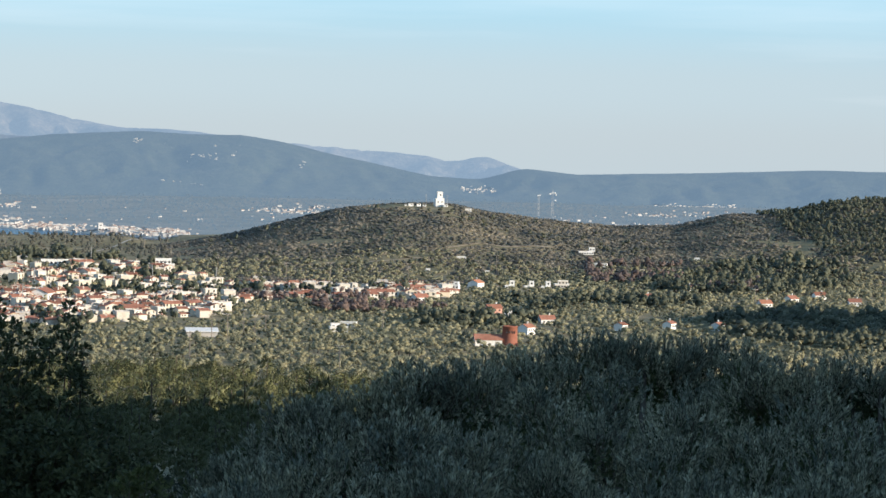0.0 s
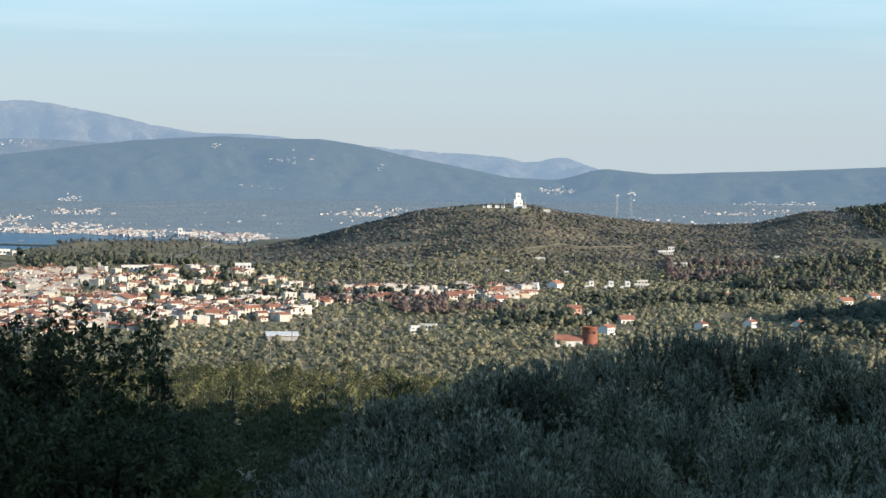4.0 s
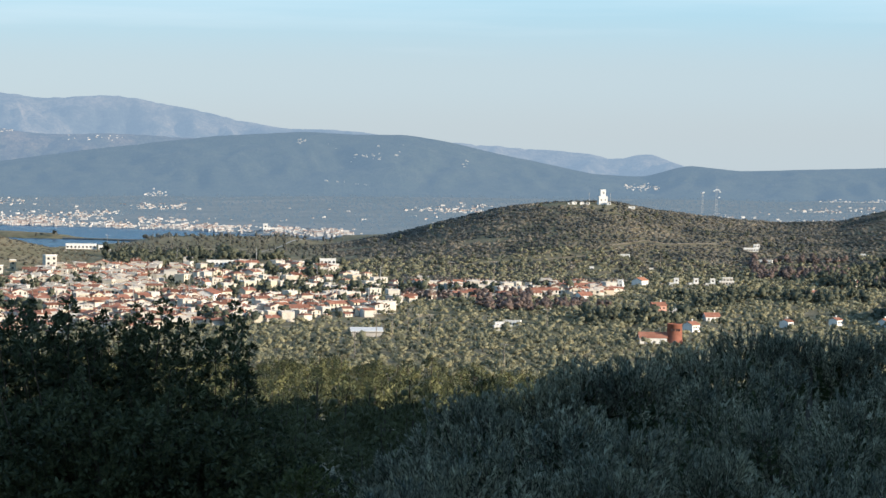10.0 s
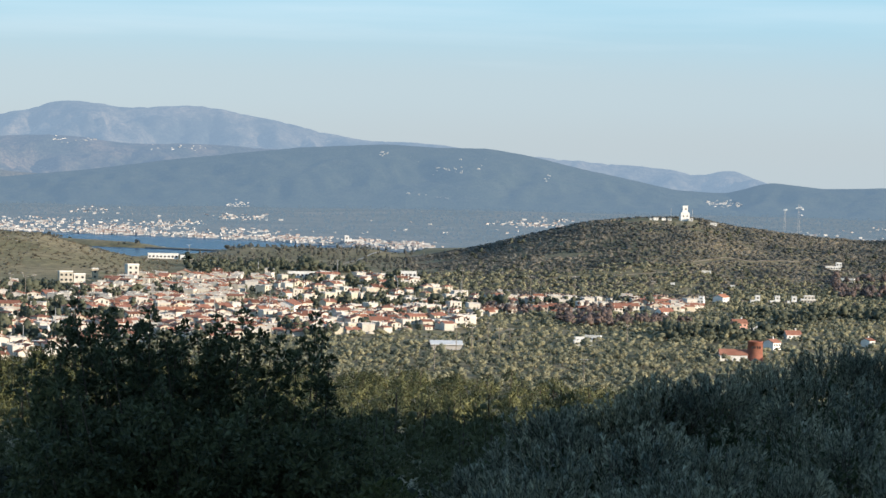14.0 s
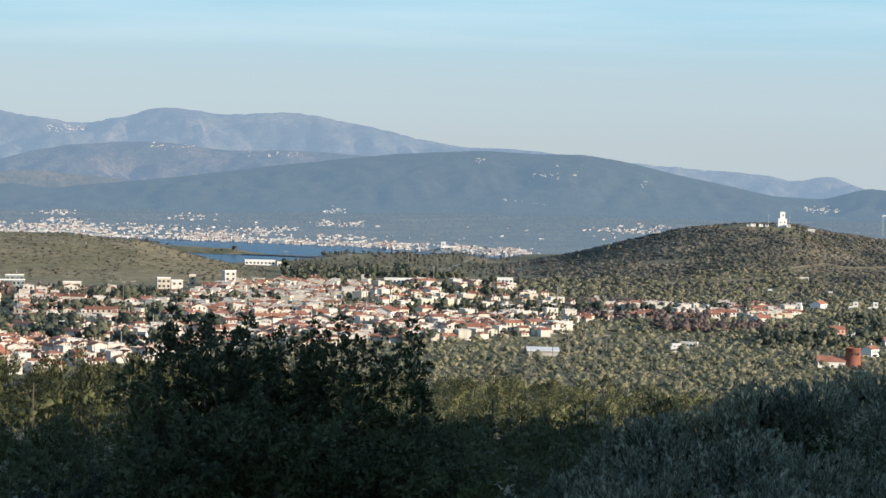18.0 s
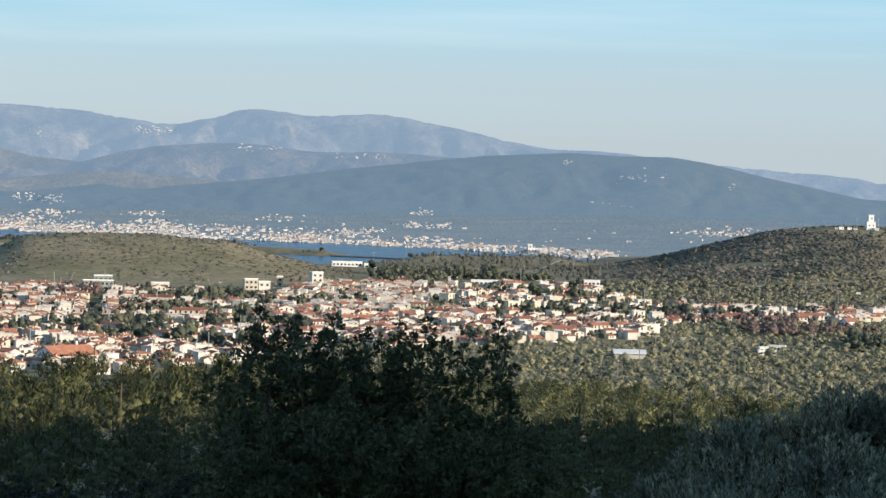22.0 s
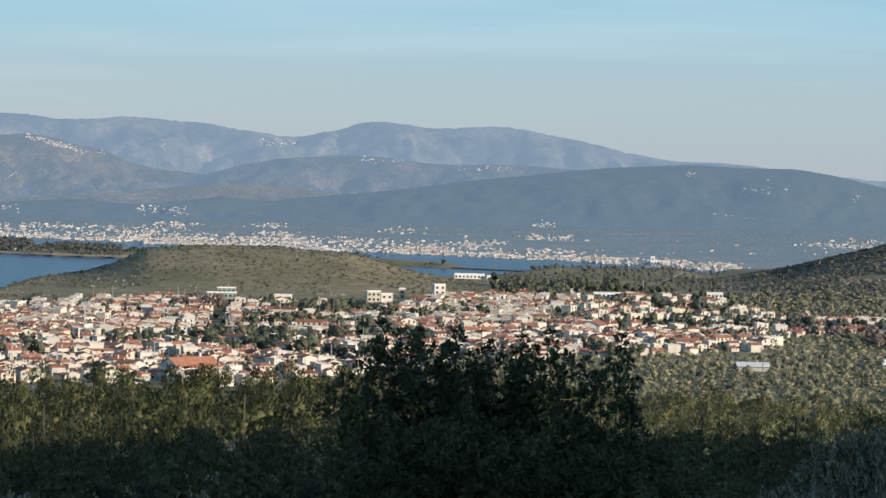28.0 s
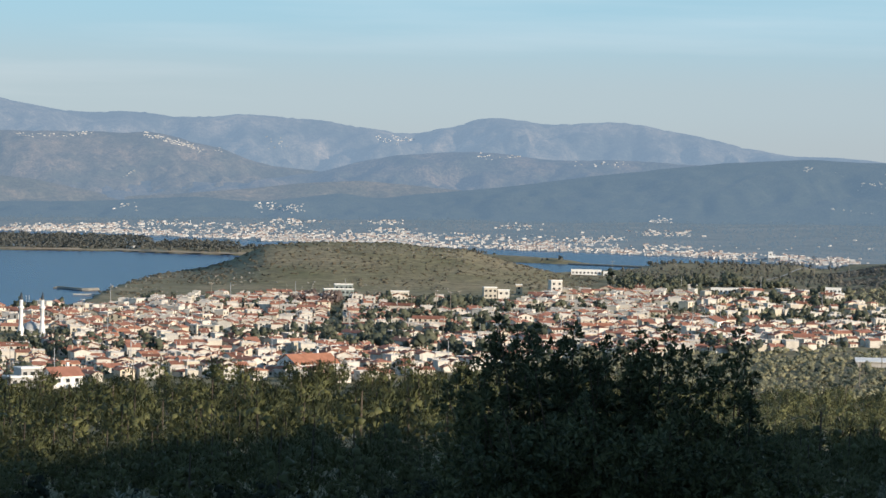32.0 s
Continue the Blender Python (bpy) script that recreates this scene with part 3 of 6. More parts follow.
def crown(seed, lobes, n, leaf, spread, lobe_r, base, tall, jitter=0.3, dense=0.0):
    """Leaf clumps over a cluster of lobes."""
    rnd = np.random.default_rng(seed)
    a = rnd.uniform(0, 2 * np.pi, lobes)
    r = spread * np.sqrt(rnd.uniform(0, 1, lobes))
    zc = base + tall * rnd.uniform(0.1, 1, lobes) * (1 - 0.35 * (r / max(spread, 1e-3)) ** 2)
    c = np.stack([r * np.cos(a), r * np.sin(a), zc], 1)
    which = rnd.integers(0, lobes, n)
    d = rnd.normal(size=(n, 3))
    d /= np.linalg.norm(d, axis=1, keepdims=True)
    d[:, 2] = np.where(d[:, 2] < -0.35, -d[:, 2], d[:, 2])
    lr = lobe_r * rnd.uniform(0.75, 1.15, lobes)
    rr = rnd.uniform(0.8, 1.08, (n, 1)) * lr[which][:, None]
    p = c[which] + d * rr * [1, 1, 0.85]
    nn = d + rnd.normal(size=(n, 3)) * jitter
    nn /= np.linalg.norm(nn, axis=1, keepdims=True)
    V, F = leaf_tris(p, nn, leaf, rnd)
    out = p - np.array([0, 0, base + 0.2 * tall])
    leafy = outward(V, F, 0.65 * d + 0.5 * out / (np.linalg.norm(out, axis=1, keepdims=True) + 1e-6))
    return with_lumps(leafy, lumps(c, lr * dense, rnd, np.array([0, 0, base + 0.2 * tall]))) if dense else leafy


def stem(h, r, lean, n=5):
    return tris_of(tube([(0, 0, -0.6), (lean * 0.3, lean * 0.2, h * 0.5), (lean, lean * 0.5, h)], [r, r * 0.8, r * 0.45], n))


def plant(leafy, woody=None):
    """(verts, tris, material index, normals) of foliage 0 and wood 1."""
    V, F, N = leafy
    if woody is None:
        return V, F, np.zeros(len(F), np.int32), N
    wn_ = woody[0] * [1, 1, 0] + [0, 0, 0.02]
    wn_ = wn_ / (np.linalg.norm(wn_, axis=1, keepdims=True) + 1e-9)
    return (np.concatenate([V, woody[0]]), np.concatenate([F, woody[1] + len(V)]),
            np.concatenate([np.zeros(len(F), np.int32), np.ones(len(woody[1]), np.int32)]), np.concatenate([N, wn_.astype(np.float32)]))


def pine_crown(seed, n, leaf, h, r, lobes=26):
    """Needle tufts in many small puffs over a broad, uneven crown."""
    rnd = np.random.default_rng(seed)
    t = np.sort(rnd.uniform(0.0, 1.0, lobes))
    a = np.arange(lobes) * 2.4 + rnd.uniform(-0.5, 0.5, lobes)
    rad = r * np.sqrt(np.clip(1 - (t * 0.97) ** 1.7, 0.02, 1)) * rnd.uniform(0.45, 0.98, lobes)
    c = np.stack([rad * np.cos(a), rad * np.sin(a), h * (0.2 + 0.72 * t) + rnd.normal(0, 0.04, lobes) * h], 1)
    lr = r * rnd.uniform(0.22, 0.4, lobes) * (1.1 - 0.3 * t)
    which = rnd.choice(lobes, n, p=lr ** 2 / (lr ** 2).sum())
    d = rnd.normal(size=(n, 3))
    d /= np.linalg.norm(d, axis=1, keepdims=True)
    d[:, 2] = np.where(d[:, 2] < -0.25, -d[:, 2], d[:, 2])
    p = c[which] + d * lr[which][:, None] * rnd.uniform(0.45, 1.05, (n, 1)) * [1, 1, 0.8]
    along = d * 0.6 + rnd.normal(size=(n, 3)) * 0.3 + [0, 0, 0.55]
    along /= np.linalg.norm(along, axis=1, keepdims=True)
    side = np.cross(along, d + rnd.normal(size=(n, 3)) * 0.5)
    side /= np.linalg.norm(side, axis=1, keepdims=True) + 1e-9
    L = leaf * rnd.uniform(0.6, 1.3, (n, 1))
    V = np.stack([p - side * L * 0.15, p + along * L, p + side * L * 0.15], 1).reshape(-1, 3)
    out = p - np.array([0, 0, h * 0.35])
    leafy = outward(V.astype(np.float32), np.arange(n * 3, dtype=np.int32).reshape(-1, 3), 0.45 * d + 0.8 * out / (np.linalg.norm(out, axis=1, keepdims=True) + 1e-6))
    return with_lumps(leafy, lumps(c * [0.8, 0.8, 0.9], lr * 0.5, rnd, np.array([0, 0, h * 0.35])))


OLIVES_NEAR = [plant(crown(k, 9, 84, 0.45, 1.5, 0.85, 0.8, 2.0, 0.5, 0.84), stem(2.0, 0.2, 0.3, 3)) for k in range(7)]
OLIVES = [plant(crown(10 + k, 5, 28, 0.6, 1.4, 0.95, 0.8, 1.8, 0.45, 0.9)) for k in range(6)]
PINES = [plant(pine_crown(20 + k, 1400, 0.46, 6.2, 3.8, 20), stem(6.6, 0.16, 0.2, 4)) for k in range(7)]
PINES_BEHIND = [plant(pine_crown(30 + k, 470, 0.6, 6.2, 3.8, 13), stem(6.6, 0.16, 0.2, 4)) for k in range(6)]
ROUND_TREES = [plant(crown(50 + k, 6, 30, 0.8, 1.9, 1.4, 0.9, 3.5, 0.35, 0.97), stem(2.6, 0.22, 0.2, 3)) for k in range(5)]
SCRUBS = [plant(crown(60 + k, 1 + k % 2, 7 + 3 * (k % 2), 0.55, 0.1 + 0.6 * (k % 2), 0.95, 0.0, 0.6, 0.5, 0.9)) for k in range(9)]
NEAR_SHRUBS = [plant(crown(70 + k, 16, 560, 0.22, 2.3, 1.1, 0.3, 4.0, 0.7, 0.7), stem(2.6, 0.16, 0.3)) for k in range(3)]
FAR_TREES = [plant(crown(80 + k, 4, 22, 2.2, 1.6, 1.5, 0.9, 3.2)) for k in range(5)]
CYPRESSES = [plant(crown(90 + k, 10, 70, 0.8, 0.25, 0.75, 0.6, 8.5), stem(1.0, 0.15, 0)) for k in range(2)]


def sow(az0, az1, d0, d1, gap, keep, seed, gap_y=None):
    """Jittered places over a stretch of ground where keep(az, d, x, y) says so."""
    rnd = np.random.default_rng(seed)
    x0, x1 = d1 * math.sin(radians(az0)), d1 * math.sin(radians(az1))
    X, Y = np.meshgrid(np.arange(x0, x1, gap), np.arange(d0 * 0.94, d1, gap_y or gap))
    Y = Y + (np.arange(X.shape[1]) % 2)[None] * 0.5 * (gap_y or gap)
    x = X.ravel() + rnd.uniform(-0.42, 0.42, X.size) * gap
    y = Y.ravel() + rnd.uniform(-0.42, 0.42, X.size) * (gap_y or gap)
    d, az = np.hypot(x, y), np.degrees(np.arctan2(x, y))
    ok = (az > az0) & (az < az1) & (d > d0) & (d < d1)
    x, y, d, az = x[ok], y[ok], d[ok], az[ok]
    ok = keep(az, d, x, y)
    x, y, d, az = x[ok], y[ok], d[ok], az[ok]
    return az, d, np.stack([x, y, ground(az, d)], 1), rnd


TOWN_FRONT = [(-20, 1000), (-17, 1030), (-15.3, 1050), (-12.4, 1105), (-9, 1075), (-6.9, 1140), (-4.3, 1235), (-1.5, 1300), (0.3, 1330), (1.9, 1375), (2.5, 1430), (3.0, 1515), (7, 1565), (7.4, 1700), (7.6, 1900), (30, 1900)]
TOWN_BACK = [(-20, 1450), (-16, 1540), (-14.2, 1590), (-12, 1735), (-5, 1765), (-4, 1850), (-1, 1930), (0.8, 1900), (1.6, 1790), (2.4, 1700), (3, 1680), (7, 1675), (7.4, 1600), (30, 1600)]


def in_town(az, d):
    return (d > 0.955 * curve(az, TOWN_FRONT)) & (d < 0.955 * curve(az, TOWN_BACK))


def parkland(x, y):
    return fbm(x * 0.011 + 3, y * 0.02 + 8, 3)


SITES = []   # bearing, distance, radius kept clear for single buildings


def clear_of(az, d):
    ok = np.ones(len(az), bool)
    for a, r, w in SITES:
        ok &= ((np.radians(az - a) * r) ** 2 + ((d - r) * 0.55) ** 2) > w * w
    return ok


# ---------- houses ----------
def gable(w, d, eave, rise, over=0.5, thick=0.22):
    """Walls up to the gable, and a tiled roof slab on each side; ridge along x."""
    W, D = w / 2, d / 2
    walls = ([(-W, -D, -1.5), (W, -D, -1.5), (W, D, -1.5), (-W, D, -1.5), (-W, -D, eave), (W, -D, eave), (W, D, eave), (-W, D, eave), (-W, 0, eave + rise), (W, 0, eave + rise)],
             [(0, 1, 5, 4), (2, 3, 7, 6), (1, 2, 6, 9, 5), (3, 0, 4, 8, 7)])
    k = rise / D
    x, y, z = W + over, D + over, eave - over * k + 0.03
    top = eave + rise + 0.03
    v = []
    for lift in (0, thick):
        v += [(-x, -y, z + lift), (x, -y, z + lift), (x, 0, top + lift), (-x, 0, top + lift), (x, y, z + lift), (-x, y, z + lift)]
    f = [(0, 3, 2, 1), (3, 5, 4, 2), (6, 7, 8, 9), (9, 8, 10, 11), (0, 1, 7, 6), (5, 11, 10, 4), (1, 2, 8, 7), (2, 4, 10, 8), (0, 6, 9, 3), (3, 9, 11, 5)]
    return walls, (v, f)


def hip(w, d, eave, rise, over=0.5):
    W, D = w / 2, d / 2
    walls = box(w, d, eave + 1.5, 0, 0, -1.5)
    x, y, k = W + over, D + over, max(W - D, 0.4)
    v = [(-x, -y, eave - 0.05), (x, -y, eave - 0.05), (x, y, eave - 0.05), (-x, y, eave - 0.05), (-x, -y, eave + 0.15), (x, -y, eave + 0.15), (x, y, eave + 0.15), (-x, y, eave + 0.15), (-k, 0, eave + rise), (k, 0, eave + rise)]
    f = [(0, 3, 2, 1), (0, 1, 5, 4), (1, 2, 6, 5), (2, 3, 7, 6), (3, 0, 4, 7), (4, 5, 9, 8), (6, 7, 8, 9), (5, 6, 9), (7, 4, 8)]
    return walls, (v, f)


def flat_top(w, d, eave):
    walls = box(w, d, eave + 1.5, 0, 0, -1.5)
    rim = join(box(w + 0.3, 0.3, 0.7, 0, -d / 2, eave), box(w + 0.3, 0.3, 0.7, 0, d / 2, eave), box(0.3, d - 0.3, 0.7, -w / 2, 0, eave), box(0.3, d - 0.3, 0.7, w / 2, 0, eave))
    return walls, join(box(w, d, 0.2, 0, 0, eave), rim)


def house_pieces(seed):
    """List of (name, solid, kind of surface, label) for one house, its front towards -y."""
    r = random.Random(seed)
    style = "long" if seed in (11,) else ("gable", "turned", "hip", "turned", "flat", "gable", "turned", "flat", "double", "turned")[seed % 10]
    w, d, eave, rise = r.uniform(8, 11.5), r.uniform(7, 8.5), r.choice([3.1, 5.3, 5.5, 5.7]), r.uniform(1.3, 1.9)
    if style == "long":
        w, style = r.uniform(16, 21), "gable"
    turn = style == "turned"
    pieces = []
    if style in ("gable", "double", "turned"):
        walls, roof = gable(d if turn else w, w if turn else d, eave, rise)
        if turn:
            walls = ([(-y, x, z) for x, y, z in walls[0]], walls[1])
            roof = ([(-y, x, z) for x, y, z in roof[0]], roof[1])
    elif style == "hip":
        walls, roof = hip(w, d, eave, rise)
    else:
        walls, roof = flat_top(w, d, eave + 0.6)
    pieces += [("wall", walls, "wall", ""), ("roof", roof, "flat" if style == "flat" else "roof", "flat concrete roof" if style == "flat" else "weathered terracotta tile roof")]
    if style == "double":
        w2, r2 = gable(w * 0.55, d * 0.7, eave - 1.2, rise * 0.7)
        sh = lambda vf: ([(x + w * 0.2, y - d * 0.62, z) for x, y, z in vf[0]], vf[1])
        pieces += [("porch_wall", sh(w2), "wall", ""), ("porch_roof", sh(r2), "roof", "")]
    for k in range(r.choice([1, 2, 2, 3])):
        x, y = r.uniform(-w * 0.38, w * 0.38), r.uniform(-d * 0.3, d * 0.3)
        z0 = eave + 0.2
        ch = box(0.6, 0.6, rise + 0.6, x, y, z0)
        pieces.append(("chimney", ch, "wall", "white plastered chimney"))
        pieces.append(("chimney_cap", join(box(0.85, 0.85, 0.16, x, y, z0 + rise + 0.6), box(0.45, 0.45, 0.28, x, y, z0 + rise + 0.76)), "roof", ""))
    n = 6 if w > 15 else 3 if w > 10 else 2
    for floor_z in ([0.9] if eave < 4 else [0.9, 3.7]):
        for k in range(n):
            x = (k + 0.5) / n * w - w / 2 + r.uniform(-0.3, 0.3)
            if style == "double" and floor_z < 2 and x > 0:
                continue
            ww, hh = r.choice([(1.3, 1.4), (1.7, 1.5), (1.1, 1.9)])
            pieces.append(("window", box(ww, 0.16, hh, x, -d / 2 - 0.02, floor_z + 0.1), "dark", ""))
    pieces.append(("window", box(0.16, 1.3, 1.4, w / 2 + 0.02, r.uniform(-1.5, 1.5), 1.0), "dark", ""))
    if eave > 4 and r.random() < 0.6 and style != "double":
        pieces.append(("balcony", join(box(w * 0.5, 1.3, 0.18, 0, -d / 2 - 0.7, 3.05), box(w * 0.5, 0.12, 0.85, 0, -d / 2 - 1.3, 3.23)), "wall", ""))
    return pieces, style


NEAR_MATS = {"wall": M_WALL, "roof": M_ROOF, "flat": M_ROOF_FLAT, "dark": M_DARK}
STUFF_INDEX = {"wall": 0, "roof": 1, "flat": 2, "dark": 3}
HOUSE_KINDS = [house_pieces(s) for s in range(18)]
HOUSE_LABELS = {"gable": "two-storey white plastered house with a terracotta gable roof", "turned": "white house with its tiled gable end facing the hills",
                "hip": "white villa with a hipped terracotta tile roof", "flat": "flat-roofed white plastered block with parapet", "double": "white house with a tiled roof and a lower front wing"}


def house_stuff(pieces):
    VV, FF, MM, off = [], [], [], 0
    for _, vf, kind, _ in pieces:
        v, f = tris_of(vf)
        VV.append(v)
        FF.append(f + off)
        MM.append(np.full(len(f), STUFF_INDEX[kind], np.int32))
        off += len(v)
    return np.concatenate(VV), np.concatenate(FF), np.concatenate(MM), None


def build_house(k):
    pieces, style = HOUSE_KINDS[k]
    ob = tagged(new("house"), HOUSE_LABELS[style], "house", "houses of the town")
    last = ob
    for name, vf, kind, label in pieces:
        last = part(name, solid(name, vf, NEAR_MATS[kind]), last if name == "chimney_cap" else ob, label)
    return ob


def on_ray(az, el, lo=900.0, hi=3400.0):
    """Distance at which a line of sight meets the ground."""
    d = np.arange(lo, hi, 2.0)
    z = EYE + d * math.tan(radians(el))
    below = np.nonzero(ground(np.full_like(d, az), d) >= z)[0]
    return float(d[below[0]]) if len(below) else hi


def stand(ob, az, d, turn=0.0, sink=0.0):
    """Put a thing on the ground with its front towards the viewpoint, turned by some degrees."""
    p = at(az, d, -sink)
    ob.matrix_world = pose(p.x, p.y, p.z, 0, 0, -az + turn)
    SITES.append((az, d, 4.6))
    return ob


def thing(name, label, category, group=""):
    return tagged(new(name), label, category, group)


# ---------- single buildings ----------
# the white hilltop block with its tower
tower = thing("hilltop_tower", "white square tower on a cubic base on the hilltop", "tower")
part("base_block", solid("base_block", box(7.0, 7.0, 7.5, 0, 0, -1.5), M_WHITE), tower)
part("shaft", solid("shaft", join(box(4.2, 4.2, 5.6, 0.3, 0.5, 6.0), box(4.5, 4.5, 0.35, 0.3, 0.5, 11.6)), M_WHITE), tower)
part("parapet", solid("parapet", join(box(7.3, 0.3, 0.5, 0, -3.5, 6.0), box(0.3, 7.0, 0.5, -3.5, 0, 6.0), box(0.3, 7.0, 0.5, 3.5, 0, 6.0)), M_WHITE), tower)
for wx, wz in ((-1.6, 3.0), (1.6, 3.0), (0.8, 8.6)):
    part("window", solid("window", box(0.8, 0.2, 1.2, wx, -3.52 if wz < 5 else -1.82, wz), M_DARK), tower)
stand(tower, 6.70, 2075, 12)
tower.scale = (0.92, 0.92, 0.92)
for a, w, h in ((6.28, 5, 2.6), (6.12, 6, 3.0), (6.02, 3, 2.4), (6.4, 4, 2.2), (7.3, 8, 3.4), (6.84, 4, 3.0)):
    hut = thing("hilltop_hut", "small low white building on the hilltop", "hut", "huts round the tower")
    part("wall", solid("wall", box(w, 4, h + 1, 0, 0, -1), M_WHITE), hut)
    part("roof", solid("roof", box(w + 0.5, 4.5, 0.3, 0, 0, h), M_CONCRETE), hut)
    part("window", solid("window", box(1.2, 0.2, 1.0, w * 0.2, -2.02, 1.0), M_DARK), hut)
    stand(hut, a, 2070, random.uniform(-15, 15))
    hut.scale = (0.6, 0.6, 0.62)


def lattice_mast(h, w, dishes):
    """Lattice mast with cross arms and white dishes near its top."""
    V = []
    for sx, sy in ((-1, -1), (1, -1), (1, 1), (-1, 1)):
        V.append(tube([(sx * w, sy * w, -1), (sx * w * 0.5, sy * w * 0.5, h)], [0.12, 0.08], 4))
    n = 9
    for k in range(n):
        z0, z1 = h * k / n, h * (k + 1) / n
        a, b = w * (1 - 0.5 * k / n), w * (1 - 0.5 * (k + 1) / n)
        V.append(tube([(-a, -a, z0), (b, -b, z1)], [0.06, 0.06], 3))
        V.append(tube([(a, a, z0), (-b, b, z1)], [0.06, 0.06], 3))
    ob = thing("radio_mast", "tall slender lattice mast with white dishes", "mast", "radio masts")
    part("lattice", solid("lattice", join(*V), M_METAL), ob)
    for x, z in dishes:
        part("dish", solid("dish", lathe([(0.2, z), (1.2, z + 0.4), (1.3, z + 1.0), (0.7, z + 1.5)], 10, x, -0.8), M_WHITE), ob, "white dish antenna")
    return ob


m1 = lattice_mast(31, 1.2, [(-3.0, 26), (-0.5, 27), (2.0, 27), (3.4, 25), (2.6, 19)])
m1.matrix_world = Matrix.Translation(at(9.02, 2980, 0)) @ pose(0, 0, 0)
m2 = lattice_mast(26, 0.9, [(-1.0, 23.5), (0.8, 24)])
m2.matrix_world = Matrix.Translation(at(8.74, 2980, 0)) @ pose(0, 0, 0)
for a in (6.43, 6.86):
    mast = thing("antenna_pole", "thin dark antenna pole beside the hilltop tower", "mast", "antenna poles")
    part("pole", solid("pole", lathe([(0.28, -1), (0.22, 11), (0.4, 11.1), (0.4, 13)], 6), M_METAL), mast)
    part("guy_bracket", solid("guy_bracket", box(1.6, 0.12, 0.12, 0, 0, 10), M_METAL), mast)
    stand(mast, a, 2085)
    mast.scale = (0.6, 0.6, 0.6)

# terracotta round tower with its red-roofed wing
d0 = on_ray(8.21, -4.2)
rt = thing("round_tower", "terracotta-rendered round tower beside a red-roofed wing", "tower")
part("drum", solid("drum", lathe([(4.9, -2), (4.9, 1.5), (4.3, 2.2), (4.1, 10.5), (4.3, 10.6), (4.3, 11.1), (3.7, 11.1), (3.6, 10.7)], 28), M_TERRACOTTA, True), rt)
for k in range(4):
    part("slit_window", solid("slit_window", box(0.7, 0.3, 1.3, -2.1 + 1.4 * k, -4.0, 7.2), M_DARK), rt)
wv, wr = gable(15, 8, 3.6, 2.6)
sh = lambda vf: ([(x - 12.0, y + 1, z) for x, y, z in vf[0]], vf[1])
part("wing_wall", solid("wing_wall", sh(wv), M_WHITE), rt)
part("wing_roof", solid("wing_roof", sh(wr), M_ROOF), rt, "deep red tiled roof")
stand(rt, 8.21, d0, 8)
rt.scale = (0.76, 0.76, 0.76)

# long low white-roofed shed among the olives
d0 = on_ray(1.9, -4.13)
shed = thing("long_shed", "long low shed with a bright white metal roof", "shed")
part("wall", solid("wall", box(13, 6, 3.0, 0, 0, -0.8), M_CONCRETE), shed)
part("roof", solid("roof", ([(-7, -4, 2.2), (7, -4, 2.2), (7, 4, 3.4), (-7, 4, 3.4), (-7, -4, 2.45), (7, -4, 2.45), (7, 4, 3.65), (-7, 4, 3.65)], [(0, 3, 2, 1), (4, 5, 6, 7), (0, 1, 5, 4), (1, 2, 6, 5), (2, 3, 7, 6), (3, 0, 4, 7)]), M_WHITE), shed, "white metal roof")
part("door", solid("door", box(2.4, 0.2, 1.9, -3, -3.02, -0.6), M_DARK), shed)
stand(shed, 1.9, d0, 3)


def flat_villa(name, label, blocks, wall=None, turn=0.0, az=0.0, el=-3.0, d=None):
    """A modern building of flat-roofed blocks (w, depth, h, x, y, z), with windows on its front."""
    ob = thing(name, label, "house", "villas among the olives")
    for w, dp, h, x, y, z in blocks:
        part("block", solid("block", box(w, dp, h, x, y, z), wall or M_WHITE), ob)
        part("roof", solid("roof", join(box(w + 0.3, dp + 0.3, 0.3, x, y, z + h), box(w + 0.3, 0.25, 0.4, x, y - dp / 2, z + h + 0.3)), M_WHITE), ob)
        n = max(1, int(w // 2.5))
        for s in range(max(1, int((h - 0.5) // 3))):
            for k in range(n):
                part("window", solid("window", box(1.4, 0.2, 1.3, x + (k + 0.5) / n * w - w / 2, y - dp / 2 - 0.02, z + h - 2.4 - 3 * s), M_DARK), ob)
    stand(ob, az, d or on_ray(az, el), turn)
    if d is None:
        ob.scale = (0.66, 0.66, 0.66)
    return ob


VILLA = "white flat-roofed villa half hidden by olive trees"
flat_villa("villa", VILLA, [(12, 8, 4.5, 0, 0, -1.5), (6, 6, 2.2, -2, 1, 3)], None, 6, 4.69, -3.98)
flat_villa("annex", "low white outbuilding with a roof terrace", [(11, 7, 4.0, 0, 0, -1.2)], None, -8, 4.9, -3.86)
for k, a in enumerate((8.28, 8.68, 9.02)):
    flat_villa("cube_house", "white cubic two-storey house with a dark lower floor", [(5, 7, 3.5, -1.5, 0, -1), (4.2, 6, 4.6, 2.2, 0.5, 2)], None, 4, a - 0.1, -3.02)
flat_villa("stepped_house", "pale beige stepped house with terraces", [(13, 8, 4.5, 0, 0, -1), (9, 6, 3, 1, 1, 3.5)], M_WALL, 5, 9.25, -2.99)
flat_villa("block_house", "white flat-roofed two-storey block house", [(11, 8, 7.2, 0, 0, -1), (4, 5, 2.4, 3, 1, 6.2)], None, -10, 7.02, -3.12)
flat_villa("long_villa", "long low white terrace house on the slope", [(17, 7, 4.4, 0, 0, -1.5)], None, -6, 10.0, -2.53)
flat_villa("glass_villa", "modern white villa with dark upper glazing", [(15, 8, 4.2, -1, 0, -1.5), (6, 6, 3.8, 5, 0, 2.7)], None, 4, 9.75, -2.28)
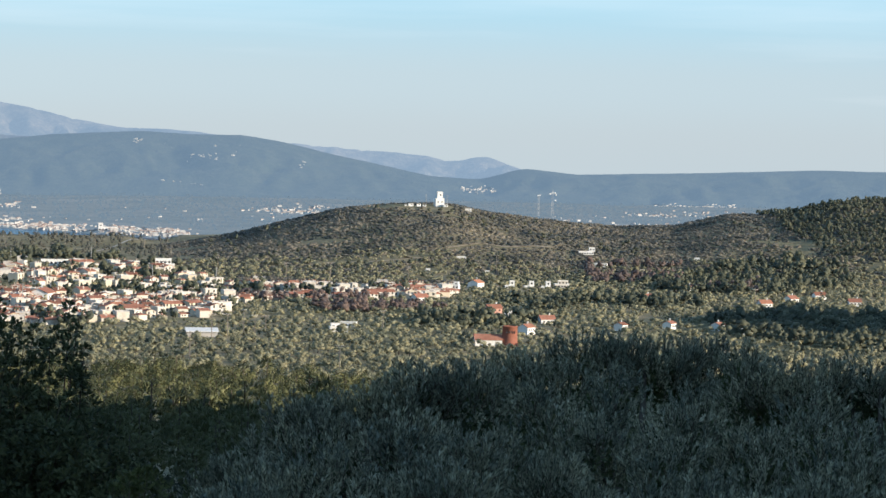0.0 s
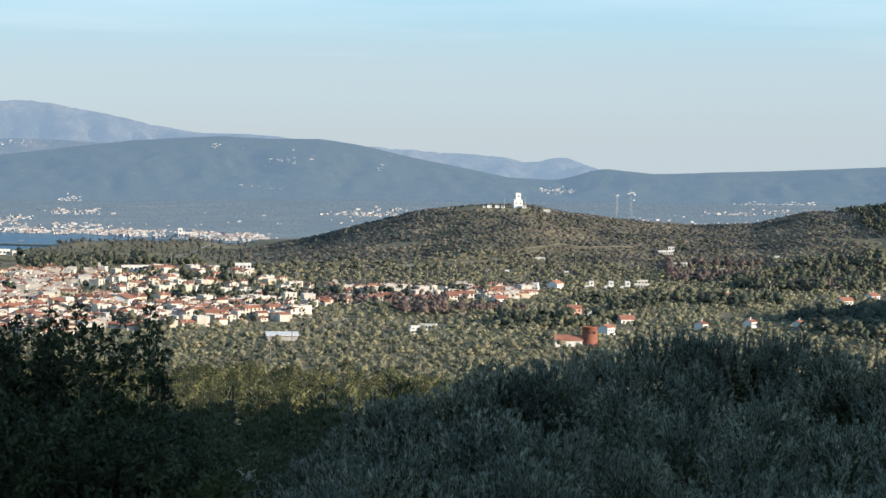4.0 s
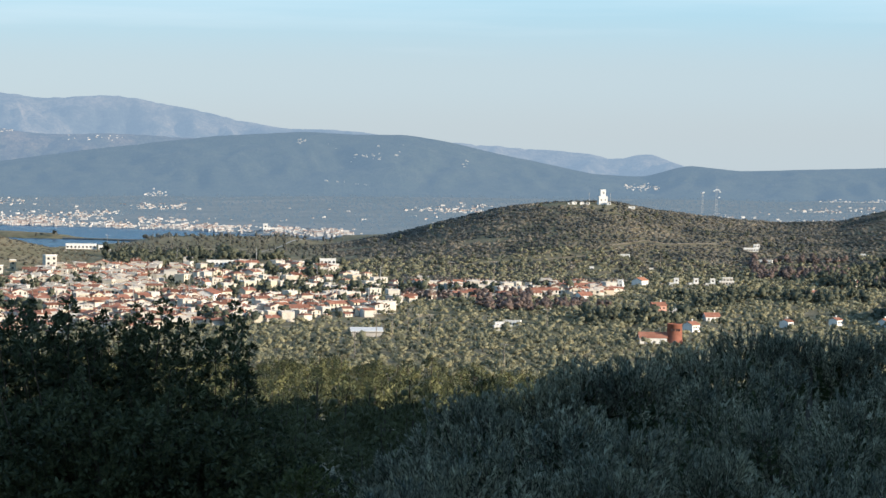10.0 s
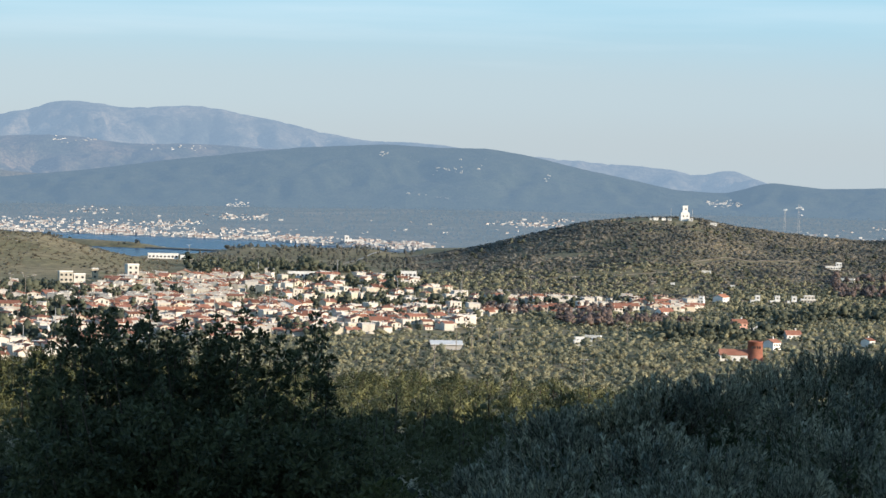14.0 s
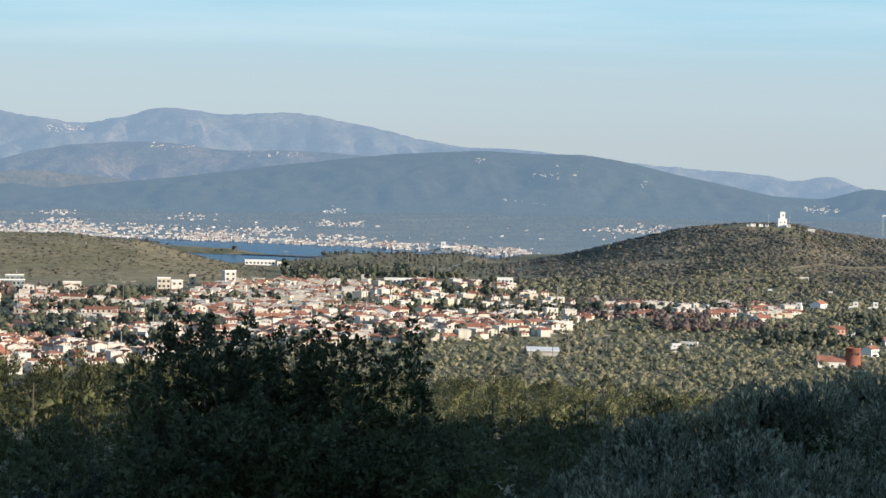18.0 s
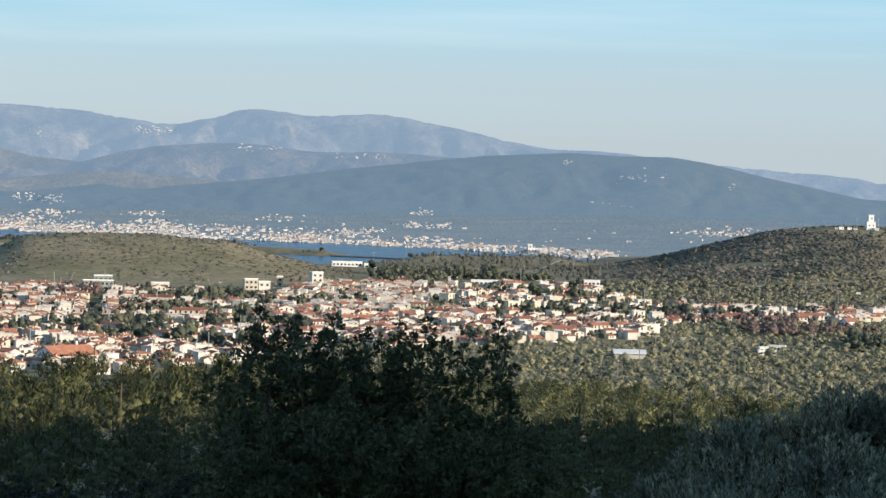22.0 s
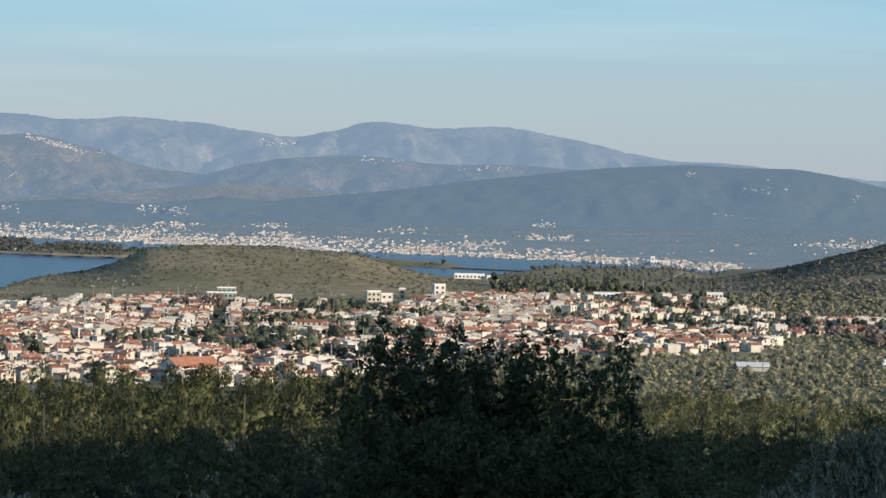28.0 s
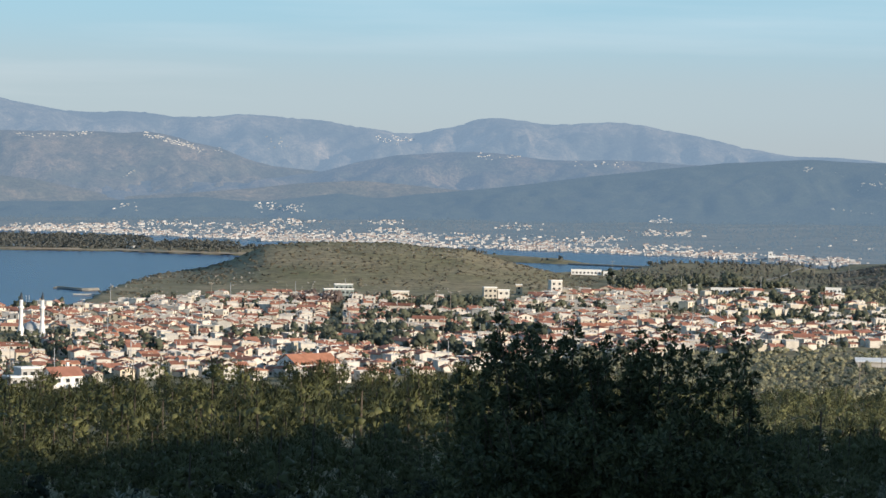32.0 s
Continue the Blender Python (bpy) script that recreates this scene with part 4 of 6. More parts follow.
flat_villa("hotel_block", "white angular building in front of dark pines", [(10, 8, 6.5, -3, 0, -1.5), (4.5, 7, 9.0, 4.5, 0, -1.5)], None, -14, 13.43, -2.86)
flat_villa("arched_house", "white house with a sweeping curved roof wing", [(9, 7, 4.8, 0, 0, -1.2), (4, 6, 3.2, 6, 0, -1.2)], None, 0, 14.15, -2.83)
flat_villa("shaded_hall", "pale hall with a flat roof in the shade", [(13, 9, 5.0, 0, 0, -1.2)], None, 10, 12.97, -3.84)
flat_villa("stone_hut", "small pale hut on the hillside", [(4, 4, 3, 0, 0, -0.8)], None, 0, 7.72, -2.72)
flat_villa("stone_hut", "small pale hut on the hillside", [(4, 4, 2.6, 0, 0, -0.8)], None, 0, 6.5, -2.7)
flat_villa("stone_hut", "small pale hut on the hillside", [(5, 4, 2.6, 0, 0, -0.8)], None, 0, 12.0, -2.35)
flat_villa("stone_hut", "small pale hut on the hillside", [(9, 4, 2.6, 0, 0, -0.8)], None, 0, 7.18, -2.43)
flat_villa("high_block", "tall white apartment block at the edge of town", [(7, 8, 11, 0, 0, -1)], M_WALL, 14, -4.56, -2.87, 1722)
flat_villa("square_turret", "slim square stone turret at the hill foot", [(4, 4, 7, 0, 0, -1)], M_YELLOW, 0, -5.30, -2.76, 1740)
flat_villa("office_block", "wide grey glass-fronted block at the hill foot", [(18, 9, 5.0, 0, 0, -1), (11, 7, 2.8, 3, 1, 4.0)], M_GLAZED, 4, -9.0, -2.9, 1690)
flat_villa("depot", "long white flat-roofed depot near the water", [(22, 8, 4.4, 0, 0, -1), (9, 8, 3.4, 17, -3, -1)], None, 0, -3.93, -2.49, 2045)
flat_villa("depot", "long white flat-roofed depot near the water", [(24, 8, 4.4, 0, 0, -1)], None, 0, -1.0, -2.72, 1810)
flat_villa("corner_block", "white four-storey block above the roofs", [(8, 8, 7.5, 0, 0, -1), (7, 8, 6, 8.2, 1, -1)], M_WALL, 8, -5.9, -2.88, 1690)
flat_villa("billboard_house", "white boxy upper floor above the roofs", [(11, 7, 4.2, 0, 0, -1)], M_WALL, 0, -7.74, -2.83, 1690)
flat_villa("grand_house", "large white villa with dark arcades at the wood's edge", [(16, 8, 4.2, 0, 0, -1), (10, 7, 3.2, 1, 1, 3.2)], None, 0, 1.06, -2.80, 1775)
flat_villa("harbour_hall", "big white flat hall on the far waterfront", [(16, 6, 3.0, 0, 0, -1), (4, 5, 6.5, -6, 0, -1)], None, 0, -0.05, -2.05, 2482)


def gabled(name, label, az, el, w=12, dp=9, eave=3.6, rise=2.2, wall=None, turn=0.0, roof=None, d=None):
    ob = thing(name, label, "house", "villas among the olives")
    a, b = gable(w, dp, eave, rise)
    part("wall", solid("wall", a, wall or M_WHITE), ob)
    part("roof", solid("roof", b, roof or M_ROOF), ob, "terracotta tile roof")
    part("chimney", solid("chimney", join(box(0.8, 0.8, rise + 1.4, w * 0.25, 1, eave), box(1.1, 1.1, 0.2, w * 0.25, 1, eave + rise + 1.4)), M_WHITE), ob)
    for x in (-w * 0.3, 0.0, w * 0.3):
        part("window", solid("window", box(1.3, 0.2, 1.3, x, -dp / 2 - 0.02, eave - 2.4), M_DARK), ob)
    part("gable_window", solid("gable_window", box(0.2, 1.2, 1.3, w / 2 + 0.02, 0, eave - 1.6), M_DARK), ob)
    stand(ob, az, d or on_ray(az, el), turn)
    if d is None:
        ob.scale = (0.66, 0.66, 0.66)
    return ob


gabled("salmon_house", "salmon-pink gabled house among dark trees", 7.86, -3.55, 11, 8, 4.6, 2.4, M_SALMON, 25)
flat_villa("white_house", "white two-storey house with terrace beside a round tree", [(13, 8, 6.5, 0, 0, -1)], None, 0, 8.28, -3.65)
gabled("olive_house", "white house with an orange tiled roof among olives", 8.95, -3.72, 11, 9, 3.2, 2.6, None, 20)
gabled("olive_house", "white house with an orange tiled roof among olives", 8.55, -3.95, 9, 8, 5.0, 2.0, None, 55)
gabled("olive_house", "white house with a faded red roof among olives", 6.35, -3.32, 12, 9, 3.2, 2.6, None, 35)
gabled("olive_house", "white gable-fronted house beside the grove", 7.49, -3.03, 12, 10, 5.0, 2.4, None, 62)
for a, e, t in ((10.48, -3.83, 60), (11.47, -3.77, 60), (12.46, -3.77, 60)):
    gabled("row_house", "white house with a tiled lean roof facing the sun", a, e, 7.5, 7, 4.2, 1.5, None, t)
for a, e, t in ((13.39, -3.28, 25), (13.92, -3.17, 50), (14.49, -3.08, 20), (11.83, -3.0, 40), (15.2, -3.2, 10), (10.97, -3.22, 30)):
    gabled("olive_house", "white house with a red tiled roof among olives", a, e, 10, 9, 3.8, 2.4, None, t)
gabled("roadside_house", "white house with a long bright tile roof", 0.48, -3.72, 16, 9, 5.6, 2.2, None, 4)
gabled("pine_edge_house", "ochre-roofed house at the edge of the pines", -14.61, -4.85, 12, 9, 4.5, 2.6, None, 30, None, 995)
flat_villa("pine_edge_villa", "dark-fronted flat-roofed villa at the edge of the pines", [(14, 9, 5.5, 0, 0, -1), (8, 8, 3, 1, 0, 4.5)], M_CONCRETE, 20, -15.33, -4.9, d=985)
gabled("big_roof_house", "large house with a broad low terracotta roof", -9.6, -4.6, 20, 13, 5.0, 3.2, None, 35, None, 1075)
gabled("hall", "hall with a wide pale gable among the roofs", -1.35, -3.5, 15, 10, 4.2, 2.2, None, 75, None, 1430)

for a in (-13.25, -12.5, -11.8):
    flat_villa("beach_house", "pale low house on the beach of the spit", [(8, 5, 3.6, 0, 0, -1)], M_WALL, 0, a, -2.1, 2503)

# the mosque with its two minarets
mosque = thing("mosque", "grey-domed mosque with two slender white minarets", "mosque")
part("hall", solid("hall", join(box(13, 13, 3.6, 0, 0, -1.2), box(9, 9, 0.9, 0, 0, 2.4)), M_CONCRETE), mosque)
part("dome", solid("dome", lathe([(4.0, 3.3), (3.8, 4.3), (3.0, 5.5), (1.8, 6.3), (0.5, 6.8), (0.08, 7.6)], 20), M_METAL, True), mosque, "grey lead dome")
for x in (-4.7, 4.9):
    mn = part("minaret", solid("minaret", lathe([(1.25, -1.2), (1.25, 4.5), (0.92, 5.2), (0.9, 12.6), (1.35, 13.2), (1.35, 14.0), (0.85, 14.0), (0.82, 17.0)], 14, x, -6.5), M_WHITE, True), mosque)
    part("spire", solid("spire", lathe([(0.95, 17.0), (0.5, 18.9), (0.06, 20.6)], 12, x, -6.5), M_DARK, True), mn, "dark conical spire")
for k in range(3):
    part("window", solid("window", box(1.1, 0.2, 1.6, -4 + 4 * k, -6.52, 0.3), M_DARK), mosque)
stand(mosque, -15.23, 1290, 0)
SITES.append((-15.23, 1270, 22.0))


# ---------- utility poles ----------
def utility_pole(az, d, h, arms=True):
    ob = thing("utility_pole", "weathered pole with a cross arm and insulators" if arms else "plain grey lamp pole", "pole", "poles along the lanes")
    part("post", solid("post", lathe([(0.2, -1), (0.13, h)], 6), M_POLE if arms else M_METAL), ob)
    if arms:
        part("cross_arm", solid("cross_arm", box(3.0, 0.16, 0.2, 0, 0, h - 0.7), M_POLE), ob)
        for x in (-1.3, -0.45, 0.45, 1.3):
            part("insulator", solid("insulator", lathe([(0.07, h - 0.5), (0.14, h - 0.35), (0.05, h - 0.12)], 6, x, 0), M_WHITE), ob)
    p = at(az, d)
    ob.matrix_world = pose(p.x, p.y, p.z, 0, 0, -az + random.uniform(-25, 25))


lamp_rng = random.Random(77)
for _ in range(46):
    a = lamp_rng.uniform(-15.8, 2.5)
    d = lamp_rng.uniform(0.97 * float(curve(a, TOWN_FRONT)), 0.95 * float(curve(a, TOWN_BACK)))
    utility_pole(a, d, lamp_rng.uniform(9, 13), lamp_rng.random() < 0.35)
for a, d, h in ((4.73, 1010, 10), (1.66, 1060, 11), (2.42, 1190, 10), (2.98, 1200, 9), (2.75, 1205, 11), (3.2, 1215, 8), (2.1, 1170, 11), (5.6, 1250, 9), (1.03, 2120, 12), (0.7, 2080, 11), (1.4, 2040, 12), (3.6, 1620, 13), (4.5, 1650, 12), (6.1, 1640, 11), (2.2, 1700, 12), (7.9, 1760, 12), (-0.3, 2010, 14), (-0.9, 2100, 13), (-2.1, 1980, 12), (-3.4, 2000, 12), (-11.6, 1560, 13), (-10.2, 1480, 12), (-12.7, 1250, 12), (-6.7, 1500, 13), (-4.9, 1330, 12), (8.3, 1930, 12), (10.9, 1700, 10), (13.2, 1500, 10)):
    utility_pole(a, d, h)

# ---------- the town ----------
def town_sites():
    out = []
    for seed, (a0, a1, r0, r1, turn, gx, gy) in enumerate(((-17, -11.2, 950, 1300, 24, 8.2, 9.6), (-17, -11.2, 1300, 1700, -14, 8.2, 10), (-11.2, -6.2, 950, 1310, 33, 8.2, 9.6), (-11.2, -6.2, 1310, 1700, 8, 8.2, 10), (-6.2, -1.6, 1050, 1450, 22, 8.2, 9.8), (-6.2, -1.6, 1450, 1850, -10, 8.4, 10.4), (-1.6, 3.0, 1200, 1850, 28, 8.4, 10.6), (3.0, 7.4, 1450, 1700, 12, 8.4, 10))):
        rnd = np.random.default_rng(100 + seed)
        t = radians(turn)
        n = 170
        i, j = np.meshgrid(np.arange(-n, n), np.arange(-n, n))
        u = i.ravel() * gx + rnd.uniform(-1.7, 1.7, i.size)
        v = j.ravel() * gy + rnd.uniform(-2, 2, i.size) + (i.ravel() // 9 % 2) * 4
        cx, cy = 0.5 * (r0 + r1) * math.sin(radians(0.5 * (a0 + a1))), 0.5 * (r0 + r1) * math.cos(radians(0.5 * (a0 + a1)))
        x, y = cx + u * math.cos(t) - v * math.sin(t), cy + u * math.sin(t) + v * math.cos(t)
        d, az = np.hypot(x, y), np.degrees(np.arctan2(x, y))
        ok = (az > a0) & (az <= a1) & (d > r0) & (d <= r1) & in_town(az, d) & (rnd.random(i.size) < 0.82) & (i.ravel() % 10 != 9)
        park = parkland(x, y) > 0.64 + 0.1 * sstep(-4, -2, az)
        belt = (np.abs(d - (1322 + 4 * (az + 8))) < 30) & (az > -11.5) & (az < -4.6)
        loose = (az > -2.4) & (d > 1440 + 40 * np.sin(az * 3)) & (az < 2.9)
        ok &= ~(loose & (rnd.random(i.size) < 0.6))
        ok &= ~park & ~belt & clear_of(az, d) & (land(az, d) > 12)
        for k in np.nonzero(ok)[0]:
            out.append((az[k], d[k], x[k], y[k], turn + rnd.choice([0, 0, 90, 90, 180]) + rnd.normal(0, 9), int(rnd.choice([4, 7, 14, 17])) if rnd.random() < (0.12 if d[k] < 1480 else 0.3) else int(rnd.integers(0, 18)), rnd.uniform(0.46, 0.78)))
    return out


HOMES = town_sites()
HOMES.sort(key=lambda h: h[1])
protos = {}
for az, d, x, y, turn, k, size in HOMES[:300]:
    m = pose(x, y, float(ground(az, d)), 0, 0, turn) @ Matrix.Scale(size, 4)
    if k not in protos:
        protos[k] = build_house(k)
        protos[k].matrix_world = m
    else:
        c = copy_thing(protos[k], pose(0, 0, 0))
        c.matrix_basis = m
rest = HOMES[300:]
pick = np.array([h[5] for h in rest])
pos = np.array([[h[2], h[3], float(ground(h[0], h[1]))] for h in rest])
scatter("town_houses", [house_stuff(p) for p, _ in HOUSE_KINDS], pick, pos, np.radians([h[4] for h in rest]), np.array([h[6] for h in rest]), [M_WALLS, M_ROOFS, M_ROOF_FLAT, M_DARK], "dense white houses with red tile roofs in the town", "houses")

# far towns across the bay and up the slopes
far = []
rnd = np.random.default_rng(5)


def far_town(a0, a1, e0, e1, n, seed):
    r = np.random.default_rng(seed)
    hearts = [(r.uniform(a0, a1), e0 + (e1 - e0) * r.uniform() ** 2.2) for _ in range(4 + n // 60)]
    for _ in range(int(n * 2.6)):
        a, e = r.uniform(a0, a1), e0 + (e1 - e0) * r.uniform() ** 2.4
        if r.random() < 0.6:
            q = hearts[int(r.integers(0, len(hearts)))]
            a, e = q[0] + r.normal(0, 0.22), q[1] + r.normal(0, 0.022)
        d = on_ray_fast(a, e)
        if d and land(np.array([a]), np.array([d]))[0] > 6:
            far.append((a, d))


FAR_D = np.arange(2370, 3440, 6.0)
FAR_A = np.arange(-20, 20, 0.25)
FAR_Z = ground(FAR_A[:, None], FAR_D[None])


def on_ray_fast(az, el):
    row = FAR_Z[int(round((az + 20) / 0.25)) % len(FAR_A)]
    hit = np.nonzero(row >= EYE + FAR_D * math.tan(radians(el)))[0]
    return float(FAR_D[hit[0]]) if len(hit) else None


# shore ribbon, then hillside quarters: bearings, elevations, how many
for k, row in enumerate(((-16.5, -13.5, -1.7, -1.52, 200), (-13.7, -10.5, -1.77, -1.44, 420), (-10.7, -7.5, -1.81, -1.56, 360), (-7.7, -4.6, -1.93, -1.6, 380), (-5.3, -3.2, -1.99, -1.64, 260), (-3.4, -1.4, -2.04, -1.8, 200), (-1.6, 0.2, -2.09, -1.9, 190), (0.0, 1.6, -2.14, -1.97, 170),
                         (-10.8, -9.7, -1.5, -1.34, 40), (-8.3, -7.8, -1.42, -1.36, 16), (-5.6, -5.1, -1.5, -1.38, 14), (-2.8, -1.8, -1.57, -1.46, 34), (3.1, 4.15, -1.56, -1.45, 60), (8, 12.5, -1.72, -1.5, 60), (10.5, 13.2, -1.48, -1.36, 60), (-9, 8, -1.8, -1.5, 60))):
    far_town(*row, 300 + k)
fb, fr = box(6.2, 4.0, 3.2, 0, 0, -0.8), hip(6.2, 4.0, 2.4, 0.9, 0.2)[1]
fb2 = box(8.5, 4.5, 3.9, 0, 0, -0.8)


def far_kind(b, r):
    v, f = tris_of(b)
    if r is None:
        return v, f, np.zeros(len(f), np.int32), None
    v2, f2 = tris_of(r)
    return np.concatenate([v, v2]), np.concatenate([f, f2 + len(v)]), np.concatenate([np.zeros(len(f), np.int32), np.ones(len(f2), np.int32)]), None


hill_villages, hill_rocks = [], []
# range, bearings from and to, elevations from and to, how many
for nm, a0, a1, e0, e1, count in (("backdrop_plateau", -13.0, -11.9, 0.3, 0.06, 46), ("backdrop_plateau", -15.6, -14.2, 0.3, 0.22, 12), ("backdrop_plateau", -14.4, -14.0, 0.34, 0.3, 6), ("backdrop_plateau", -11.9, -11.4, 0.04, -0.02, 4), ("backdrop_range", -8.3, -7.5, 0.34, 0.22, 24),
                                  ("backdrop_hills", -6.2, -5.2, 0.02, -0.06, 10), ("backdrop_hills", -4.2, -3.0, -0.1, -0.16, 8), ("backdrop_ridge", -10.75, -9.7, -1.08, -1.2, 34), ("backdrop_ridge", -2.65, -2.2, -1.24, -1.33, 14), ("backdrop_ridge", 7.15, 7.85, -0.98, -1.06, 26), ("backdrop_ridge", 11.1, 12.75, -1.25, -1.34, 60), ("backdrop_ridge", -13.6, -12.8, -1.1, -1.2, 5)):
    for _ in range(count * 2):
        s = rnd.random()
        tilt = s if nm == "backdrop_plateau" and count > 20 else rnd.random()
        hill_villages.append(on_relief_at(nm, a0 + (a1 - a0) * s, e0 + (e1 - e0) * tilt + rnd.normal(0, 0.03)))
for nm, a0, a1, e0, e1, count in (("backdrop_ridge", 0.42, 0.62, -0.12, -0.22, 8), ("backdrop_ridge", 1.55, 2.15, -0.4, -0.5, 12), ("backdrop_ridge", 3.8, 3.98, -0.48, -0.66, 6), ("backdrop_ridge", 0.9, 1.9, -0.95, -1.05, 9), ("backdrop_ridge", 0.8, 3.0, -0.2, -0.6, 10), ("backdrop_plateau", -13.42, -13.2, -0.58, -0.45, 9), ("backdrop_range", -10.6, -10.1, 0.3, 0.05, 14)):
    for _ in range(count):
        s = rnd.random()
        hill_rocks.append(on_relief_at(nm, a0 + (a1 - a0) * s, e0 + (e1 - e0) * (s if count == 9 else rnd.random())))
fp = np.array([[d * math.sin(radians(a)), d * math.cos(radians(a)), float(ground(a, d))] for a, d in far])
hv = np.array(hill_villages)
scatter("hill_villages", [far_kind(fb, None), far_kind(fb2, None)], rnd.integers(0, 2, len(hv)), hv, rnd.uniform(-0.5, 0.5, len(hv)), rnd.uniform(0.22, 0.45, len(hv)), [M_FAR_WALL], "pale specks of villages on the far slopes", "houses")
rv, rf = lathe([(1.0, -0.5), (1.1, 0.4), (0.7, 0.9), (0.2, 1.1)], 6)
hr = np.array(hill_rocks)
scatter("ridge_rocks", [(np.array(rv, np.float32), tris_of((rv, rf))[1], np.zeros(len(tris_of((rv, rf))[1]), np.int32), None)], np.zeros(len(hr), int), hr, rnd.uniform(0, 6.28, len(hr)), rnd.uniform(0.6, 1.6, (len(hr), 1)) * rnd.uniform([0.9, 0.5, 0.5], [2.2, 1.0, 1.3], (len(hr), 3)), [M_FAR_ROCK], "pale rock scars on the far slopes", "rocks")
scatter("far_houses", [far_kind(fb, fr), far_kind(fb2, None), far_kind(fb, None)], rnd.choice([0, 0, 1, 2], len(far)), fp, rnd.uniform(-0.6, 0.6, len(far)), rnd.uniform(0.26, 0.6, len(far)), [M_FAR_WALL, M_FAR_ROOF], "white houses of the towns on the far shore", "houses")

# causeway and little breakwater
cw = [at(a, 2312 - 25 * (a + 2.6)) for a in np.arange(-4.3, -2.1, 0.15)]
for p in cw:
    p.z = 0.6
structure("causeway", solid("causeway", tube(cw, [0.9] * len(cw), 6), M_STONE), "low pale stone causeway across the bay", "causeway")
bw = [at(a, 1800 + 12 * math.sin(a * 5)) for a in np.arange(-14.8, -13.9, 0.1)]
for p in bw:
    p.z = 0.3
structure("breakwater", solid("breakwater", tube(bw, [0.6] + [1.5] * (len(bw) - 1), 6), M_STONE), "rough stone breakwater at the shore", "breakwater")
jt = [at(a, 1728) for a in np.arange(-14.4, -13.75, 0.1)]
for p in jt:
    p.z = 0.7
structure("jetty", solid("jetty", tube(jt, [0.5] * len(jt), 6), M_CONCRETE), "pale concrete jetty", "jetty")


# hillside lanes
LANES = []


def off_lanes(az, d):
    ok = np.ones(len(az), bool)
    for s in LANES:
        ok &= ~((az > s[0, 0]) & (az < s[-1, 0]) & (np.abs(d + 3 - np.interp(az, s[:, 0], s[:, 1])) < 5))
    return ok


def lane(name, stations, width, mat, label):
    s = np.array(stations)
    LANES.append(s)
    t = np.linspace(0, len(s) - 1, 40)
    a, d = np.interp(t, np.arange(len(s)), s[:, 0]), np.interp(t, np.arange(len(s)), s[:, 1])
    rows = []
    for aa, dd in zip(a, d):
        for k in (-0.5, 0, 0.5):
            rows.append(at(aa, dd + k * width, 0.25))
    structure(name, mesh_from(name, [tuple(p) for p in rows], grid_faces(40, 3), mat, None, True), label, "road")


lane("road_hill", [(6.9, 1862), (7.6, 1895), (8.1, 1890), (8.6, 1905), (9.1, 1912)], 4, M_DIRT, "pale earth lane cut along the hillside")
lane("road_lower", [(3.2, 1780), (4.4, 1800), (5.6, 1805), (6.4, 1820)], 3, M_DIRT, "pale earth lane under the hill")
lane("beach", [(-16.8, 2498), (-14.8, 2494), (-13.6, 2497), (-12.5, 2460), (-11, 2438), (-9.5, 2428)], 9, M_DIRT, "narrow pale beach along the spit")
lane("road_bay", [(-0.45, 1965), (-0.33, 2013), (0.13, 2112), (0.59, 2211)], 8, M_CONCRETE, "pale road running to the bay")

# ---------- woods and groves ----------
def wood(name, kinds, mats, spots, size, label, category, tall=1.0, small=1.5):
    az, d, p, r = spots
    n = len(az)
    s = size[0] + (size[1] - size[0]) * r.random(n) ** small
    scatter(name, kinds, r.integers(0, len(kinds), n), p, r.uniform(0, 6.28, n), np.stack([s * r.uniform(0.85, 1.2, n), s * r.uniform(0.85, 1.2, n), s * tall * r.uniform(0.85, 1.2, n)], 1), mats, label, category)


def split_near(spots, count):
    """The nearest few, to stand as single trees, and the others."""
    az, d, p, r = spots
    o = np.argsort(d)
    a, b = o[:count], o[count:]
    return (az[a], d[a], p[a], r), (az[b], d[b], p[b], r)


def tree_things(name, kinds, mats, spots, size, label, group):
    az, d, p, r = spots
    meshes = []
    for v, f, mi, nr in kinds:
        leaf, wd = f[mi == 0], f[mi == 1]
        k = leaf.max() + 1
        meshes.append((mesh_from("crown", v[:k], leaf, mats[0], None, True, nr[:k]), mesh_from("trunk", v[k:], wd - k, mats[1], None, True)))
    for i in range(len(az)):
        c, t = meshes[int(r.integers(0, len(meshes)))]
        ob = tagged(new(name), label, "tree", group)
        part("crown", c, ob)
        part("trunk", t, ob)
        s = r.uniform(*size)
        ob.matrix_world = Matrix.Translation(p[i].tolist()) @ Matrix.Rotation(r.uniform(0, 6.28), 4, "Z") @ Matrix.Diagonal((s, s, s * r.uniform(0.9, 1.15), 1))


def pine_edge(az):
    return curve(az, [(-20, 900), (-15, 925), (-12, 975), (-9, 1005), (-6.5, 1040), (-4, 1020), (-1, 1000), (1, 985), (3, 965), (5, 935), (7, 880), (9, 830), (16, 780)])


# bearings where the pines get the paler, sunlit leaf colour
def lit_side(az, d):
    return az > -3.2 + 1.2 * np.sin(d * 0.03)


def pine_ground(az, d, x, y):
    return (d < pine_edge(az) + 40 * (fbm(x * 0.02, y * 0.02, 3) - 0.5)) & clear_of(az, d)


